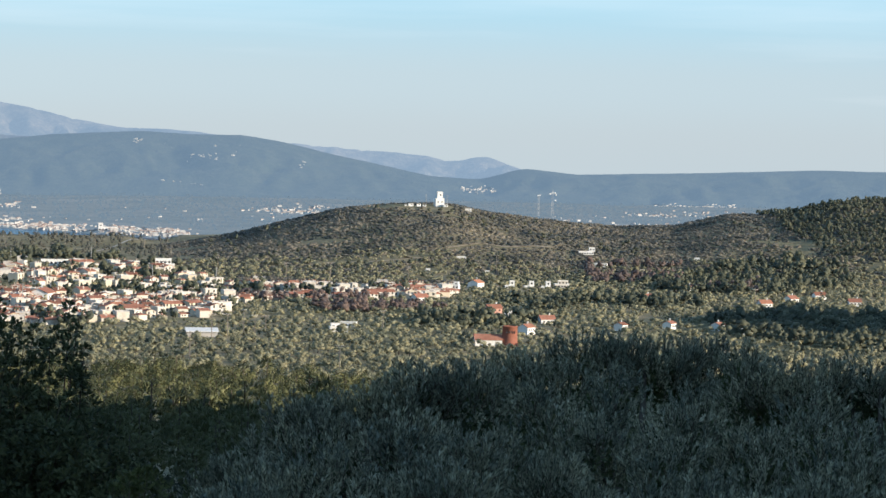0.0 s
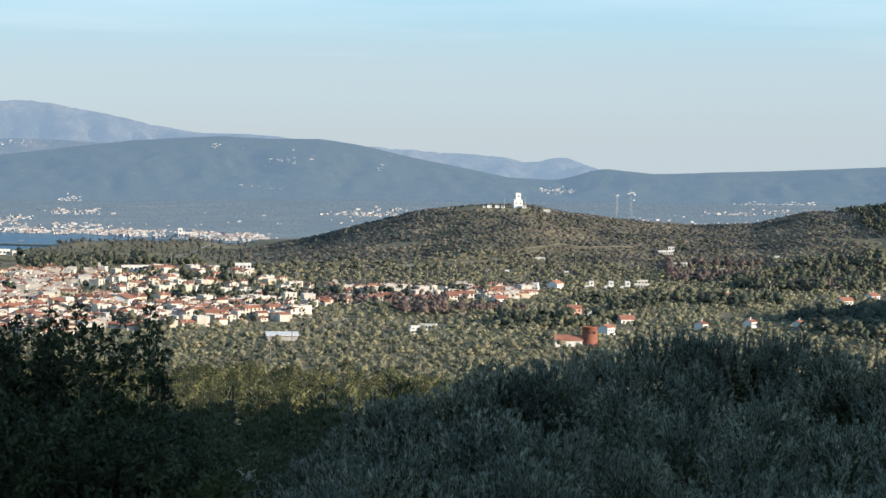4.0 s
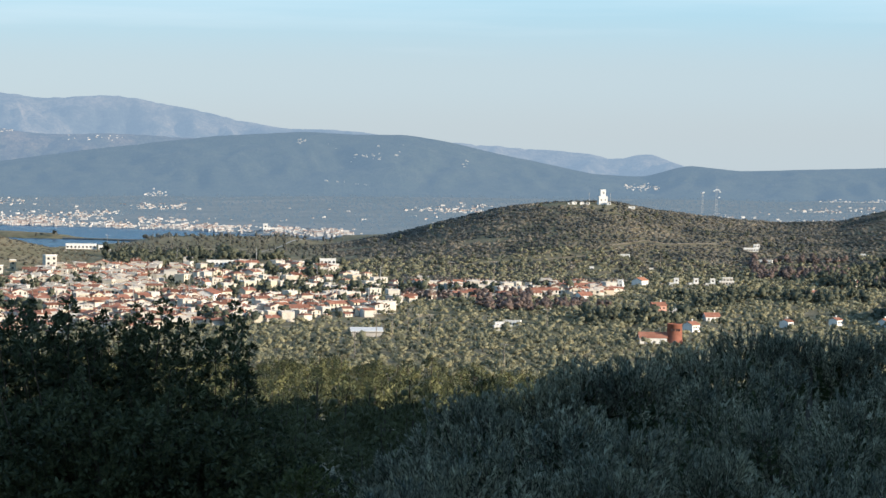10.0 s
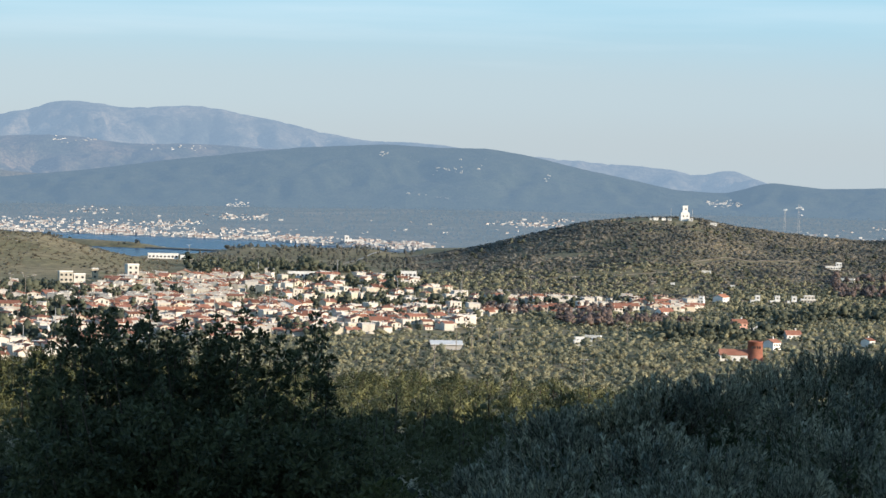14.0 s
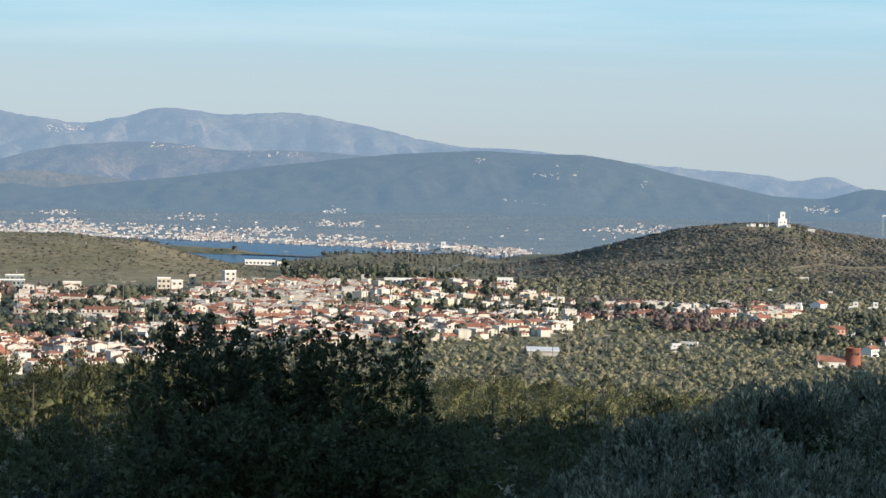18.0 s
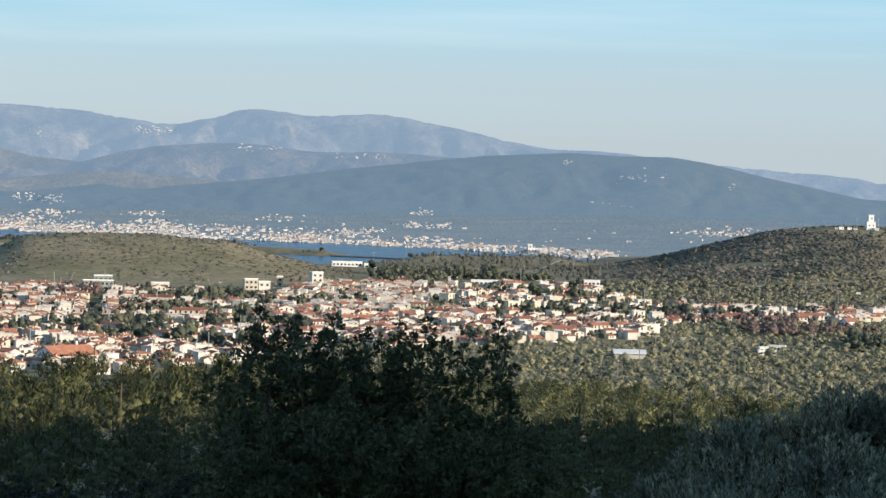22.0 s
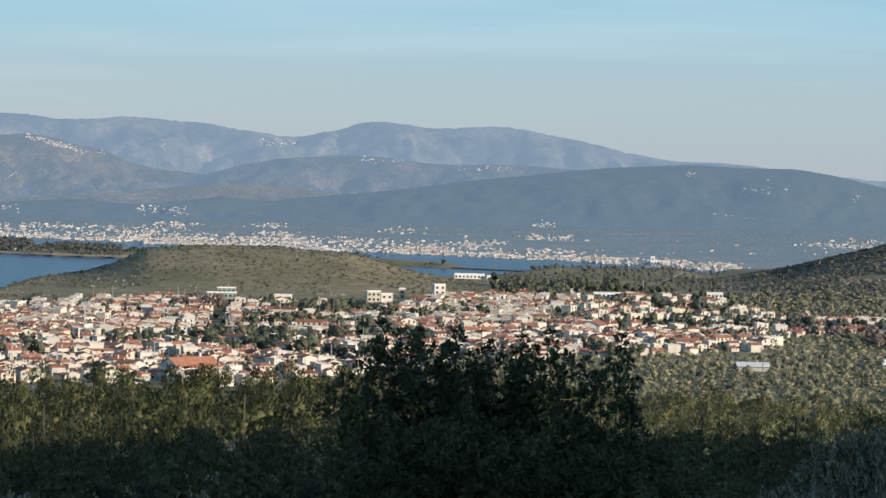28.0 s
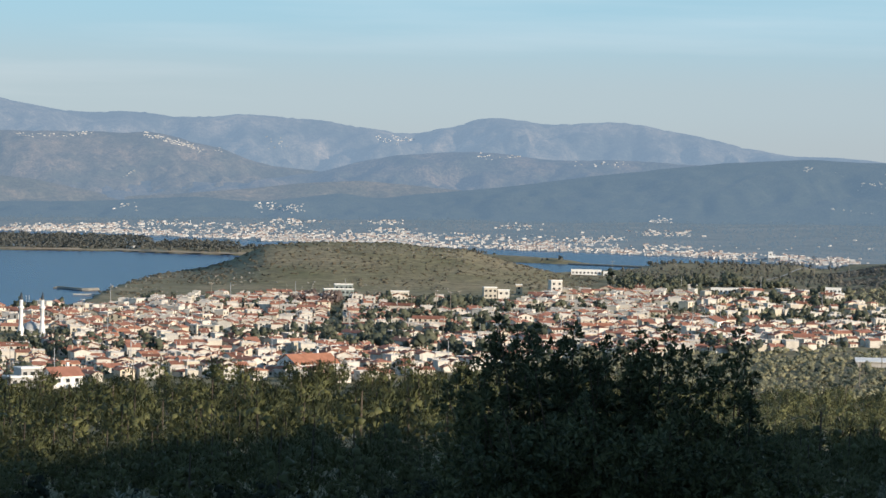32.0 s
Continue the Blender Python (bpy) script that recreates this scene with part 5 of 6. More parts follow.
near_p, far_p = split_near(sow(-17, 17, 390, 1080, 8.6, lambda az, d, x, y: pine_ground(az, d, x, y) & ~(lit_side(az, d) & (d > 620)) & ((az < 6) | (d < 620)), 11, 22), 290)
lit_p = sow(-5, 8, 620, 1080, 6.4, lambda az, d, x, y: pine_ground(az, d, x, y) & lit_side(az, d), 30, 13)


def only(spots, ok):
    return spots[0][ok], spots[1][ok], spots[2][ok], spots[3]


tree_things("pine_tree", PINES, [M_LEAF_PINE, M_BARK], near_p, (0.6, 1.7), "bushy green pine with a rounded crown", "pines of the wood")
wood("young_pines", PINES_BEHIND, [M_LEAF_LIT, M_BARK], lit_p, (0.4, 1.3), "belt of small yellow-green pines and shrubs with sunlight painted into the leaves", "pine wood", 0.85)
wood("pine_wood", PINES_BEHIND, [M_LEAF_PINE, M_BARK], far_p, (0.6, 1.95), "dense wood of green pines reaching to the first houses", "pine wood", 1.0, 1.2)
wood("pine_undergrowth", OLIVES_NEAR, [M_LEAF_LIT, M_BARK], sow(-17, 6, 700, 1060, 16, lambda az, d, x, y: (d < pine_edge(az) + 10) & clear_of(az, d), 28), (0.5, 1.0), "shrubs growing under and between the pines", "shrubs")


def grove(az, d, x, y):
    front = pine_edge(az) - 10
    back = curve(az, [(-8, 900), (-6.5, 1060), (-4, 1190), (-1, 1270), (1.5, 1330), (2.4, 1370), (3, 1470), (7, 1525), (7.5, 1760), (17, 1790)])
    return (d > front) & (d < back) & ~in_town(az, d) & clear_of(az, d) & (fbm(x * 0.03 + 9, y * 0.03, 2) > 0.22)


olives = sow(-7, 17, 760, 1800, 5.2, grove, 12, 8.5)
near_o, far_o = split_near(olives, 140)
o = far_o[1] < 1180
tree_things("olive_tree", OLIVES_NEAR, [M_LEAF_OLIVE_FAR, M_BARK], near_o, (0.7, 1.45), "rounded grey-green olive tree in the grove", "olives of the grove")
wood("olive_grove", OLIVES_NEAR, [M_LEAF_OLIVE_FAR, M_BARK], only(far_o, o), (0.6, 1.45), "wide grove of grey-green olive trees", "olive grove", 0.85)
wood("olive_grove_behind", OLIVES, [M_LEAF_OLIVE_FAR], only(far_o, ~o), (0.6, 1.5), "grey-green olive groves reaching to the hill", "olive grove", 0.8)
wood("grove_evergreens", ROUND_TREES, [M_LEAF_DARK, M_BARK], sow(-6, 16, 900, 1800, 15, lambda az, d, x, y: grove(az, d, x, y) & (fbm(x * 0.013 + 60, y * 0.02 + 7, 3) > 0.52), 27), (0.3, 0.8), "dark evergreen trees scattered among the olives", "trees")

# evergreens: town parks, belts, dark clumps among the olives
CLUMPS = [(7.3, 1310, 26, 2.2), (8.3, 1475, 12, 1.3), (8.7, 1480, 12, 1.3), (9.1, 1485, 13, 1.3), (9.5, 1490, 14, 1.3), (9.9, 1500, 16, 1.3), (10.3, 1500, 16, 1.3), (10.9, 1500, 22, 1.3), (11.6, 1480, 16, 1.2), (5.9, 1560, 16, 1.1), (14.8, 1330, 60, 1.6), (15.9, 1280, 60, 1.6), (14.1, 1300, 22, 1.2), (12.6, 1700, 50, 1.7), (13.6, 1760, 50, 1.7), (11.9, 1660, 24, 1.4), (-10.6, 1260, 16, 1.3), (8.5, 1330, 8, 1.4), (9.0, 1420, 12, 1.3), (-1.0, 1262, 14, 0.9), (-14.6, 1195, 30, 0.8), (-13.2, 1200, 16, 0.8)]


def evergreen(az, d, x, y):
    ok = in_town(az, d) & (parkland(x, y) > 0.64 + 0.1 * sstep(-4, -2, az))
    ok |= (np.abs(d - (1322 + 4 * (az + 8))) < 26) & (az > -11.5) & (az < -4.6) & (fbm(x * 0.025 + 80, y * 0.02, 2) > 0.48)
    for a, r, w, _ in CLUMPS:
        ok |= (np.radians(az - a) * r) ** 2 + ((d - r) * 0.6) ** 2 < w * w
    ok |= (d > 1780) & (d < 1990) & (az > -3.4) & (az < 1.4) & (fbm(x * 0.02 + 5, y * 0.02, 2) > 0.62)
    return ok & clear_of(az, d) & (land(az, d) > 8) & ~((az < -3.4) & (d > 1600))


wood("evergreen_trees", ROUND_TREES, [M_LEAF_DARK, M_BARK], sow(-17, 17, 950, 2260, 8.2, evergreen, 13), (0.75, 1.7), "dark green broad-crowned trees in clumps and belts", "trees")
wood("bay_trees", ROUND_TREES, [M_LEAF_SPIT, M_BARK], sow(-3.2, 1.2, 1930, 2250, 5.5, lambda az, d, x, y: (land(az, d) > 8) & (fbm(x * 0.03, y * 0.02, 2) > 0.49) & clear_of(az, d) & off_lanes(az, d), 26, 12), (0.25, 0.75), "mixed trees on the low ground by the bay", "trees")
wood("edge_trees", ROUND_TREES, [M_LEAF_OLIVE_FAR, M_BARK], sow(-2.6, 3.2, 1400, 1860, 6.5, lambda az, d, x, y: in_town(az, d) & clear_of(az, d) & (fbm(x * 0.02 + 3, y * 0.02 + 9, 2) > 0.4), 31, 14), (0.3, 0.8), "grey-green trees and olives between the outer houses", "trees")
wood("garden_trees", ROUND_TREES, [M_LEAF_DARK, M_BARK], sow(-17, 8, 950, 1900, 10.5, lambda az, d, x, y: in_town(az, d) & (land(az, d) > 8) & (fbm(x * 0.02 + 33, y * 0.02, 2) > 0.42), 14), (0.35, 0.85), "garden trees between the houses", "trees")
wood("bare_trees", ROUND_TREES, [M_LEAF_BARE, M_BARK], sow(-16, 17, 1150, 2150, 7.5, lambda az, d, x, y: (((d > 1640) & (d < 1830) & (az > 9.8) & (az < 13.4) & (fbm(x * 0.015, y * 0.02 + 4, 2) > 0.5)) | ((d > 1350) & (d < 1490) & (az > 2.6) & (az < 7) & (fbm(x * 0.025, y * 0.03, 2) > 0.66)) | ((np.abs(az + 9.6) < 0.6) & (np.abs(d - 1600) < 30))) & clear_of(az, d), 15), (0.9, 1.5), "leafless brown winter trees", "trees")
cyp = [(2.34, 1265, 1.15), (8.38, 1255, 1.0), (8.5, 1262, 0.8), (14.55, 1560, 1.1), (0.0, 1680, 1.0), (-12.4, 1480, 1.0), (-11.3, 1450, 0.9), (-10.9, 1560, 1.1), (-6.6, 1420, 1.0), (-6.75, 1425, 0.9), (-13.6, 1330, 0.9), (13.45, 1890, 1.0)]
for a, d, s in cyp:
    v, f, mi, nr = CYPRESSES[0]
    k = f[mi == 0].max() + 1
    ob = tagged(new("cypress"), "tall narrow dark cypress", "tree", "cypresses")
    part("crown", mesh_from("crown", v[:k], f[mi == 0], M_LEAF_DARK, None, True, nr[:k]), ob)
    part("trunk", mesh_from("trunk", v[k:], f[mi == 1] - k, M_BARK), ob)
    ob.matrix_world = Matrix.Translation(at(a, d)) @ Matrix.Scale(s, 4)

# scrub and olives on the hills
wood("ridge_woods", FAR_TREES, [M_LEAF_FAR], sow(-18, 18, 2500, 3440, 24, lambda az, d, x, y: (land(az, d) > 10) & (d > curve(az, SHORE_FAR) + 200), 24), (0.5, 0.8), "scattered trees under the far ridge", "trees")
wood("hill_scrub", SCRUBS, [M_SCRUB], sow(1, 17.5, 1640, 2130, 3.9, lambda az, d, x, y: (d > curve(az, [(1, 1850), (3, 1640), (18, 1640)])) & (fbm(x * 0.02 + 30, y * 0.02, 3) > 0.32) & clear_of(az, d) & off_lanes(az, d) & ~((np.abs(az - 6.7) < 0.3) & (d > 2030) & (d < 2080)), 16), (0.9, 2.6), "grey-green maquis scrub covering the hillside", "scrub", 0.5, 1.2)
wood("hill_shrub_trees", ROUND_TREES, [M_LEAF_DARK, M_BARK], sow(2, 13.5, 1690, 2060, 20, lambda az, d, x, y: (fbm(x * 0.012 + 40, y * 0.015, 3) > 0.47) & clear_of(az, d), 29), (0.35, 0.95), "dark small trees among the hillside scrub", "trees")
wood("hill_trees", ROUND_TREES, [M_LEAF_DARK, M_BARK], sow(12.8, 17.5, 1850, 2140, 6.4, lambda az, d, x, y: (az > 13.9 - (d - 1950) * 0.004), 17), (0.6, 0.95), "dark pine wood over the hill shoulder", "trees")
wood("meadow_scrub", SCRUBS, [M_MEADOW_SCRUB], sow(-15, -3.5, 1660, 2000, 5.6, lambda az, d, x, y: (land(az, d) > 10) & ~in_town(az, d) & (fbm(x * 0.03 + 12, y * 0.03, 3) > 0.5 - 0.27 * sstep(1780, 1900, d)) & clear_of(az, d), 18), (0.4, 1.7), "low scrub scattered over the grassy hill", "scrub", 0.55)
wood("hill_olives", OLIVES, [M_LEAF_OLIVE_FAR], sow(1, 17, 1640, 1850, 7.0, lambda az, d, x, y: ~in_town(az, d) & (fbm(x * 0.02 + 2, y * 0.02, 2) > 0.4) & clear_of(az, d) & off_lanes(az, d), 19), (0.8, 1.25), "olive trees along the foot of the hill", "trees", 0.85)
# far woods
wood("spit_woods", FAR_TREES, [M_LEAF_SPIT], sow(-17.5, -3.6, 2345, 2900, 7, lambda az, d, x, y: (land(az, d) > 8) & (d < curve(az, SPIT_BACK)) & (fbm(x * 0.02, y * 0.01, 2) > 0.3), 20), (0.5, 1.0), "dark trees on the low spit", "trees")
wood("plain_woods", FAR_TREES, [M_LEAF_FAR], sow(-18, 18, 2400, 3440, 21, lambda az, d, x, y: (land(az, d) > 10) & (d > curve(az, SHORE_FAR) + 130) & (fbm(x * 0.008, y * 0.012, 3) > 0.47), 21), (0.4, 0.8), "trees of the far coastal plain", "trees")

# rocks on the grassy hill
rk = []
for k in range(5):
    rr = np.random.default_rng(400 + k)
    v, f = lathe([(0.9, -0.4), (1.1, 0.3), (0.8, 0.8), (0.3, 1.0)], 7)
    rk.append((np.array(v, np.float32) * rr.uniform(0.7, 1.3, (len(v), 1)).astype(np.float32), *tris_of((v, f))[1:], np.zeros(len(tris_of((v, f))[1]), np.int32), None))
wood("hill_rocks", rk, [M_STONE], sow(-14.6, -3.8, 1680, 2010, 9, lambda az, d, x, y: (land(az, d) > 4) & ~in_town(az, d) & (fbm(x * 0.02 + 50, y * 0.02, 3) > 0.58), 22), (0.2, 0.75), "pale boulders on the grassy hill", "rocks")

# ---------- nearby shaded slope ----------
wood("slope_shrubs", NEAR_SHRUBS, [M_LEAF_SHADED, M_BARK], sow(-17, 17, 250, 440, 7.0, lambda az, d, x, y: d > 0, 23, 22), (0.5, 1.1), "shrubs and small trees with shade-darkened leaves on the shaded slope", "shrubs")


def leaf_cards(base, axis, length, width, rnd):
    """Folded narrow leaves, two triangles each, from base along axis."""
    n = len(base)
    axis = axis / np.linalg.norm(axis, axis=1, keepdims=True)
    side = np.cross(axis, rnd.normal(size=(n, 3)))
    side /= np.linalg.norm(side, axis=1, keepdims=True) + 1e-9
    up = np.cross(side, axis)
    L = (length * rnd.uniform(0.7, 1.2, n))[:, None]
    W = (width * rnd.uniform(0.8, 1.2, n))[:, None]
    mid = base + axis * L * 0.5
    V = np.stack([base, mid - side * W * 0.5 + up * W * 0.2, base + axis * L, mid + side * W * 0.5 + up * W * 0.2], 1).reshape(-1, 3)
    i = np.arange(n)[:, None] * 4
    return V, np.concatenate([i + [0, 1, 2], i + [0, 2, 3]], 0)


def sprays(roots, tips, per, length, width, rnd, tight, start=0.0):
    """Leaves along shoots from roots to tips."""
    n = len(roots)
    t = rnd.uniform(start, 1.0, (n, per)) ** 0.9
    t[:, -max(4, per // 6):] = rnd.uniform(0.93, 1.0, (n, max(4, per // 6)))
    p = roots[:, None] + (tips - roots)[:, None] * t[..., None]
    ax = (tips - roots) / np.linalg.norm(tips - roots, axis=1, keepdims=True)
    out = rnd.normal(size=(n, per, 3))
    a = ax[:, None] * tight + out / np.linalg.norm(out, axis=2, keepdims=True)
    return leaf_cards(p.reshape(-1, 3), a.reshape(-1, 3), length, width, rnd)


def polar(az, d, el):
    a = np.radians(az)
    return np.stack([d * np.sin(a), d * np.cos(a), EYE + d * np.tan(np.radians(el))], -1)


def shoots_mesh(roots, tips, radius, name):
    """Thin three-sided twigs from roots to tips."""
    n = len(roots)
    ax = tips - roots
    s = np.cross(ax, [0.3, 0.9, 0.1])
    s /= np.linalg.norm(s, axis=1, keepdims=True)
    b = np.cross(ax / np.linalg.norm(ax, axis=1, keepdims=True), s)
    ring = [s * math.cos(q) + b * math.sin(q) for q in (0, 2.09, 4.19)]
    V = np.stack([roots + r * radius for r in ring] + [tips + r * radius * 0.4 for r in ring], 1).reshape(-1, 3)
    i = np.arange(n)[:, None] * 6
    F = np.concatenate([i + [k, (k + 1) % 3, 3 + (k + 1) % 3] for k in range(3)] + [i + [k, 3 + (k + 1) % 3, 3 + k] for k in range(3)], 0)
    return mesh_from(name, V, F, M_TWIG)


# the evergreen bush that stands before the town
BUSH_TOP = [(-7.4, -6.6), (-6.9, -5.1), (-6.3, -4.3), (-5.7, -3.75), (-4.8, -3.6), (-4.2, -3.45), (-3.4, -3.75), (-2.5, -3.75), (-1.6, -3.9), (-0.7, -4.2), (0.0, -4.5), (0.5, -5.0), (1.0, -5.9), (1.6, -7.0)]
rnd = np.random.default_rng(31)
bush = thing("evergreen_bush", "dark evergreen bush with upright leafy shoots", "bush")
n = 520
az = rnd.uniform(-7.3, 1.5, n)
dd = rnd.uniform(17.2, 19.2, n)
el = curve(az, BUSH_TOP) - 1.2 - rnd.uniform(0.0, 1.0, n) ** 1.1 * 3.2
heads = np.array([(-5.71, -3.33), (-5.92, -3.64), (-5.33, -3.46), (-4.9, -3.34), (-5.11, -3.52), (-4.17, -3.35), (-4.32, -3.62), (-3.45, -3.57), (-3.62, -3.79), (-2.76, -3.45), (-2.94, -3.8), (-2.24, -3.39), (-2.5, -3.71), (-1.88, -3.82), (-1.48, -3.87), (-0.78, -3.47), (-1.01, -3.97), (-0.48, -4.31), (-6.21, -4.11), (-6.44, -4.4), (-6.78, -4.63), (-3.21, -3.89), (-3.89, -3.9), (-4.61, -3.74)])
heads = np.concatenate([heads] + [heads + rnd.normal(size=heads.shape) * [0.12, 0.1] - [0, k] for k in (0.42,)])
az[:len(heads)], el[:len(heads)], dd[:len(heads)] = heads[:, 0], heads[:, 1], rnd.uniform(17.8, 18.6, len(heads))
tips = polar(az, dd, el)
centre = polar(np.array(-3.1), np.array(18.2), np.array(-9.0))
lean = (tips - centre) * [0.16, 0.16, 0]
roots = tips - lean * rnd.uniform(0.6, 1.2, (n, 1)) - np.stack([np.zeros(n), np.zeros(n), rnd.uniform(0.45, 0.75, n)], 1) + rnd.normal(size=(n, 3)) * [0.05, 0.05, 0.03]


def rosettes(hearts, out, radius, per, width, rnd):
    """Round tufts of blunt leaves that spread from each heart."""
    m = len(hearts)
    d = rnd.normal(size=(m, per, 3)) + out[:, None] * 0.7
    d /= np.linalg.norm(d, axis=2, keepdims=True)
    base = hearts[:, None] + d * radius[:, None, None] * rnd.uniform(0.1, 0.55, (m, per, 1))
    return leaf_cards(base.reshape(-1, 3), (d + rnd.normal(size=d.shape) * 0.25).reshape(-1, 3), np.repeat(radius, per) * 0.62, width, rnd)


HV, HF, HN = [], [], 0
grown = (tips - roots) / np.linalg.norm(tips - roots, axis=1, keepdims=True)
for step in range(8):
    on = (rnd.random(n) < (1.0, 0.9, 0.75, 0.5, 0.2, 0.0, 0.0, 0.0)[step]) | (np.arange(n) < len(heads))
    k = int(on.sum())
    heart = tips[on] - grown[on] * (0.03 + 0.068 * step + rnd.uniform(0, 0.03, k))[:, None] + rnd.normal(size=(k, 3)) * [0.03, 0.03, 0.012] * min(step, 2)
    v, f = rosettes(heart, grown[on] * 0.8 + [0, 0, 0.2], rnd.uniform(0.05, 0.074, k) * (1.0 + 0.07 * step), 32, 0.021, rnd)
    HV.append(v)
    HF.append(f + HN)
    HN += len(v)
fill_az, fill_d = rnd.uniform(-7.6, 1.5, 1900), rnd.uniform(16.9, 19.0, 1900)
fill_el = curve(fill_az, BUSH_TOP) - 1.85 - rnd.uniform(0, 1, 1900) ** 0.8 * 3.0
v, f = rosettes(polar(fill_az, fill_d, fill_el), np.tile([0.0, -0.3, 0.8], (1900, 1)), rnd.uniform(0.055, 0.09, 1900), 26, 0.023, rnd)
HV.append(v)
HF.append(f + HN)
part("leaves", mesh_from("leaves", np.concatenate(HV), np.concatenate(HF), M_LEAF_BUSH), bush, "dark blunt leaves in upright tufts")
part("twigwork", shoots_mesh(roots, tips, 0.006, "twigwork"), bush)
foot = at(-3.1, 18.9, -0.3)
for k in range(9):
    q = rnd.integers(0, n)
    mid = foot.lerp(Vector(roots[q]), 0.5) + Vector((0, 0, -0.1))
    part("branch", solid("branch", tube([foot, mid, Vector(roots[q])], [0.03, 0.02, 0.008], 6), M_TWIG), bush)

# olive trees on the right of the slope
OLIVE_TOP = [(1.6, -8.0), (2.1, -7.2), (2.5, -6.8), (3.0, -6.2), (3.6, -5.45), (4.3, -5.3), (5.0, -5.35), (5.6, -5.1), (6.3, -4.75), (7.2, -4.7), (8.0, -4.45), (8.8, -4.25), (9.7, -4.0), (10.8, -4.0), (12.0, -4.05), (12.9, -4.05), (13.6, -4.5), (14.3, -4.55), (15.1, -4.3), (16.2, -4.4), (18.5, -4.6)]


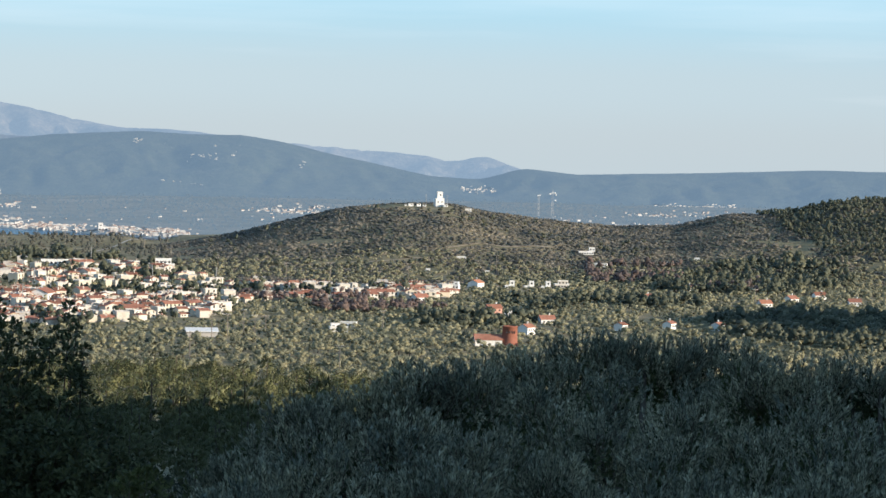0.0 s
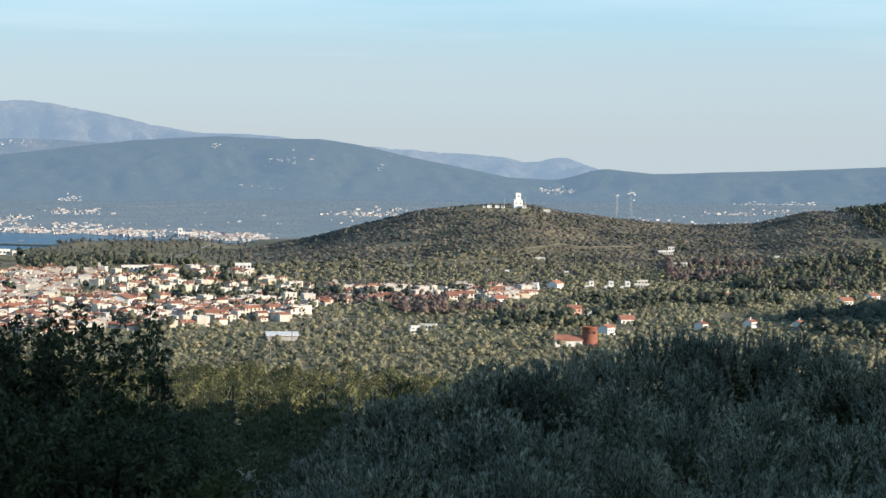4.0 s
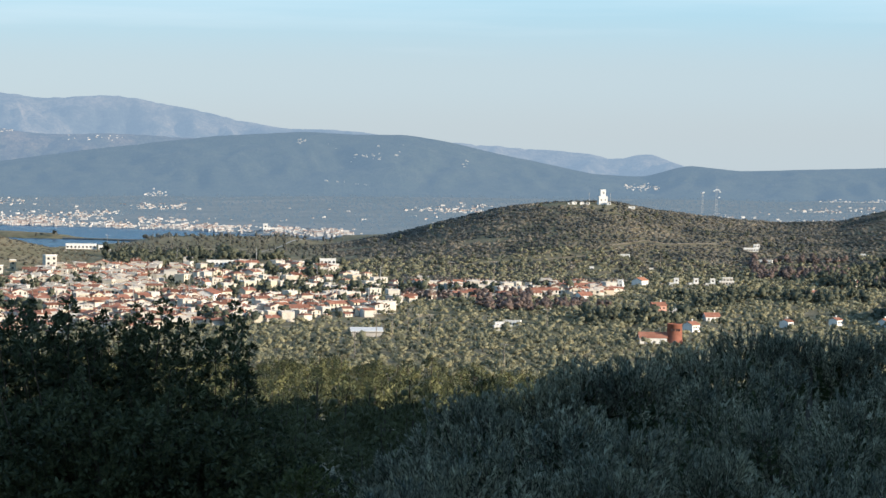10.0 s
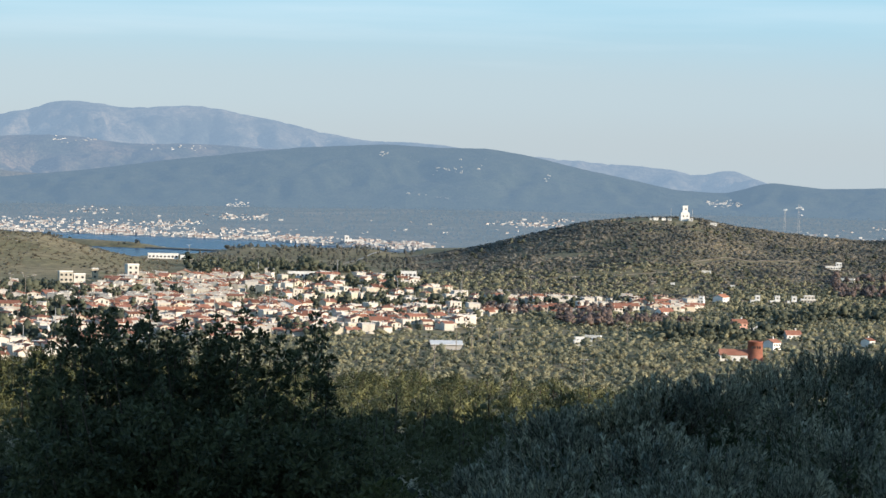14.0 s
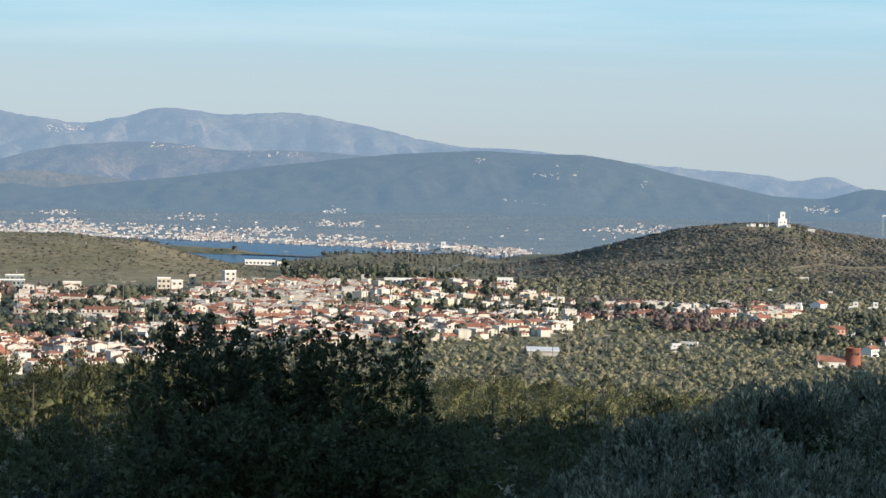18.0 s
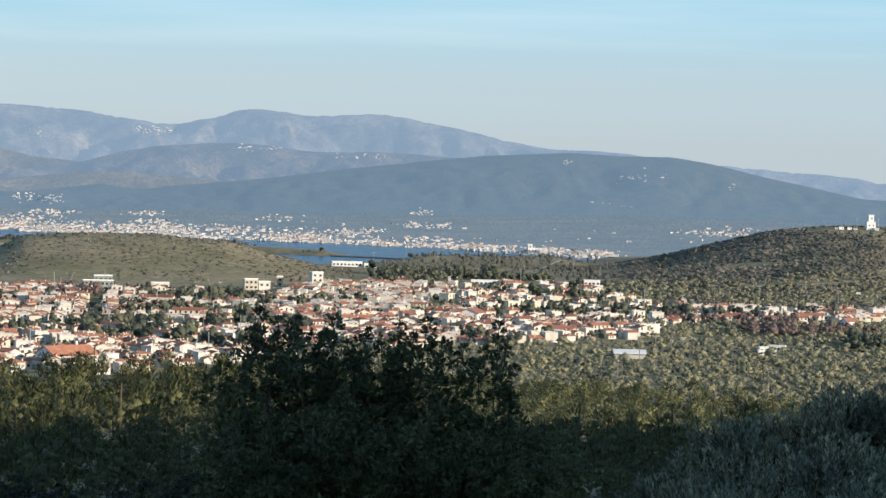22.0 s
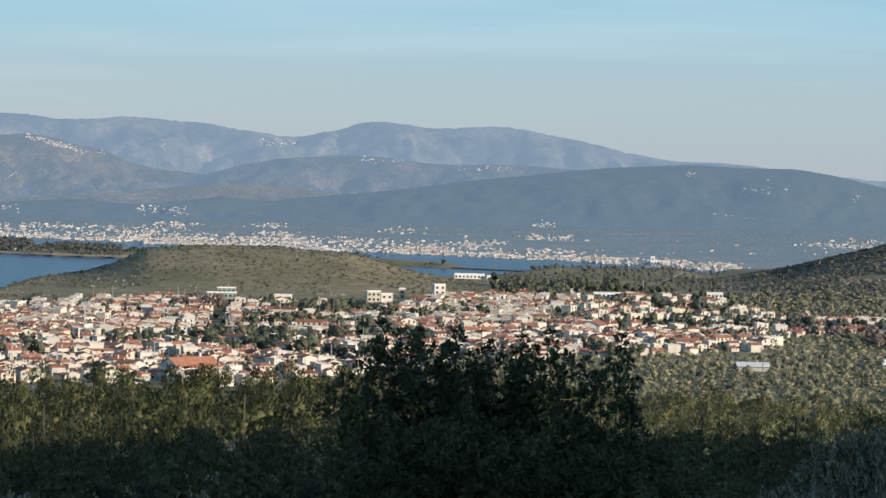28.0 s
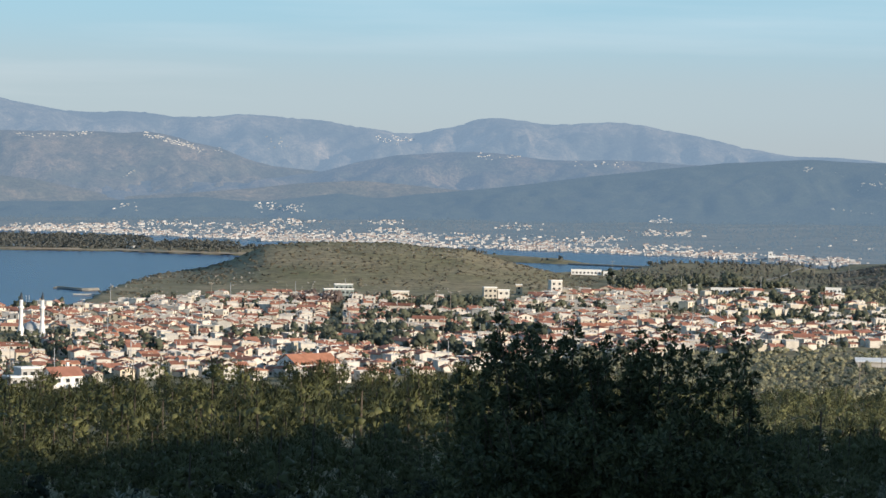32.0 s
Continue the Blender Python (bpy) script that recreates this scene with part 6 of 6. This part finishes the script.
def near_olive(a0, a1, d_near, d_far, seed, count, label):
    """Many domed boughs of radiating shoots; shade in the hollows is painted into darker fill leaves."""
    rnd = np.random.default_rng(seed)
    ob = thing("near_olive_tree", label, "tree", "olive trees beside the viewpoint")
    crest, inner = int((a1 - a0) * 2.4), int((a1 - a0) * 4.2)
    boughs = crest + inner
    ca = a0 + (np.arange(boughs) * 0.618 + rnd.uniform(0, 0.15, boughs)) % 1.0 * (a1 - a0)
    ca[:crest] = a0 + (np.arange(crest) + rnd.uniform(0.2, 0.8, crest)) / crest * (a1 - a0)
    level = np.concatenate([rnd.uniform(0, 0.04, crest), (np.arange(inner) + rnd.uniform(0.3, 0.9, inner)) / inner])
    size = rnd.uniform(0.5, 1.2, boughs)
    size[:crest] *= 0.75
    ct = curve(ca, OLIVE_TOP)
    ce = ct - size + (-8.4 - ct + size) * level
    ce[:crest] += 0.28 * size[:crest]
    cd = d_far + (d_near - d_far) * level ** 0.8
    heart = polar(ca, cd, ce)
    which = rnd.choice(boughs, count, p=size ** 1.6 / (size ** 1.6).sum())
    d = rnd.normal(size=(count, 3)) + [0, -0.25, 0.55]
    d /= np.linalg.norm(d, axis=1, keepdims=True)
    d[:, 2] = np.where(d[:, 2] < -0.2, -d[:, 2], d[:, 2])
    R = (np.radians(size) * cd)[which][:, None]
    tips = heart[which] + d * R * rnd.uniform(0.75, 1.12, (count, 1)) * [1.15, 1.15, 1.0]
    grow = d * [0.55, 0.55, 0.4] + np.stack([rnd.normal(0, 0.16, count), rnd.normal(0, 0.16, count), rnd.uniform(0.5, 0.9, count)], 1)
    roots = tips - grow / np.linalg.norm(grow, axis=1, keepdims=True) * rnd.uniform(0.12, 0.25, (count, 1))
    V, F = sprays(roots, tips, 28, 0.044, 0.0105, rnd, 1.9)
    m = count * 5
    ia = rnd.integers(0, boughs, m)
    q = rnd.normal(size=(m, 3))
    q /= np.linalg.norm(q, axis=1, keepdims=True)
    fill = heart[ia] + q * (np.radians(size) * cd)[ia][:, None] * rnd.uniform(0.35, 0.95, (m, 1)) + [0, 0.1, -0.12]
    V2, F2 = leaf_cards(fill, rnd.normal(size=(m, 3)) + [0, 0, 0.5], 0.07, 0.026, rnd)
    part("leaves", mesh_from("leaves", np.concatenate([V, V2]), np.concatenate([F, F2 + len(V)]), [M_LEAF_OLIVE, M_LEAF_OLIVE_SHADED], np.repeat([0, 1], [len(F), len(F2)])), ob, "narrow silvery olive leaves, the inner ones darkened as hollow shade")
    part("twigwork", shoots_mesh(roots, tips, 0.004, "twigwork"), ob)
    c = 0.5 * (a0 + a1)
    foot = at(c, 0.5 * (d_near + d_far), -0.3)
    fork = foot + Vector((0.1, 0.1, 1.5))
    part("trunk", solid("trunk", tube([foot, foot.lerp(fork, 0.5) + Vector((0.12, 0, 0)), fork], [0.28, 0.22, 0.18], 9), M_BARK), ob)
    for k in np.argsort(np.abs(ca - c))[:10]:
        e = Vector(heart[k])
        part("limb", solid("limb", tube([fork, fork.lerp(e, 0.5) + Vector((0, 0, -0.15)), e], [0.1, 0.06, 0.012], 6), M_BARK), ob)


near_olive(1.7, 7.6, 14.5, 18.5, 41, 2100, "silver-grey olive tree in shade with upright shoots")
near_olive(7.2, 13.4, 15.0, 24.0, 42, 2450, "large grey olive tree in shade beside the viewpoint")
near_olive(12.9, 18.6, 15.5, 21.0, 43, 1900, "grey-green olive tree in shade at the slope's edge")

# low yellow-green shrub under the bush, and a young olive below the path
def low_shrub(a0, a1, e_top, d, seed, count, mat, length, width, label):
    rnd = np.random.default_rng(seed)
    ob = thing("low_shrub", label, "shrub", "low shrubs beside the viewpoint")
    az, dd = rnd.uniform(a0, a1, count), rnd.uniform(d - 0.5, d + 0.5, count)
    c = 0.5 * (a0 + a1)
    el = e_top - 1.6 * ((az - c) / (a1 - a0) * 2) ** 2 - rnd.uniform(0, 1.4, count)
    tips = polar(az, dd, el)
    roots = tips - np.stack([rnd.normal(0, 0.05, count), rnd.normal(0, 0.05, count), rnd.uniform(0.12, 0.28, count)], 1)
    V, F = sprays(roots, tips, 34, length, width, rnd, 0.8, 0.3)
    part("leaves", mesh_from("leaves", V, F, mat), ob)
    part("twigwork", shoots_mesh(roots, tips, 0.004, "twigwork"), ob)
    foot = at(c, d, -0.2)
    for k in range(5):
        part("branch", solid("branch", tube([foot, foot.lerp(Vector(roots[k]), 0.6), Vector(roots[k])], [0.02, 0.014, 0.005], 5), M_TWIG), ob)


low_shrub(-0.6, 2.4, -6.75, 15.0, 51, 90, M_LEAF_LOW, 0.045, 0.018, "low yellow-green shrub with small leaf rosettes")
low_shrub(-14.6, -11.6, -6.9, 16.0, 52, 80, M_LEAF_OLIVE, 0.055, 0.012, "young silvery olive shoots below the path")
low_shrub(-10.5, -7.6, -7.0, 16.0, 53, 60, M_LEAF_BUSH, 0.05, 0.02, "dark low shrub beside the bush")
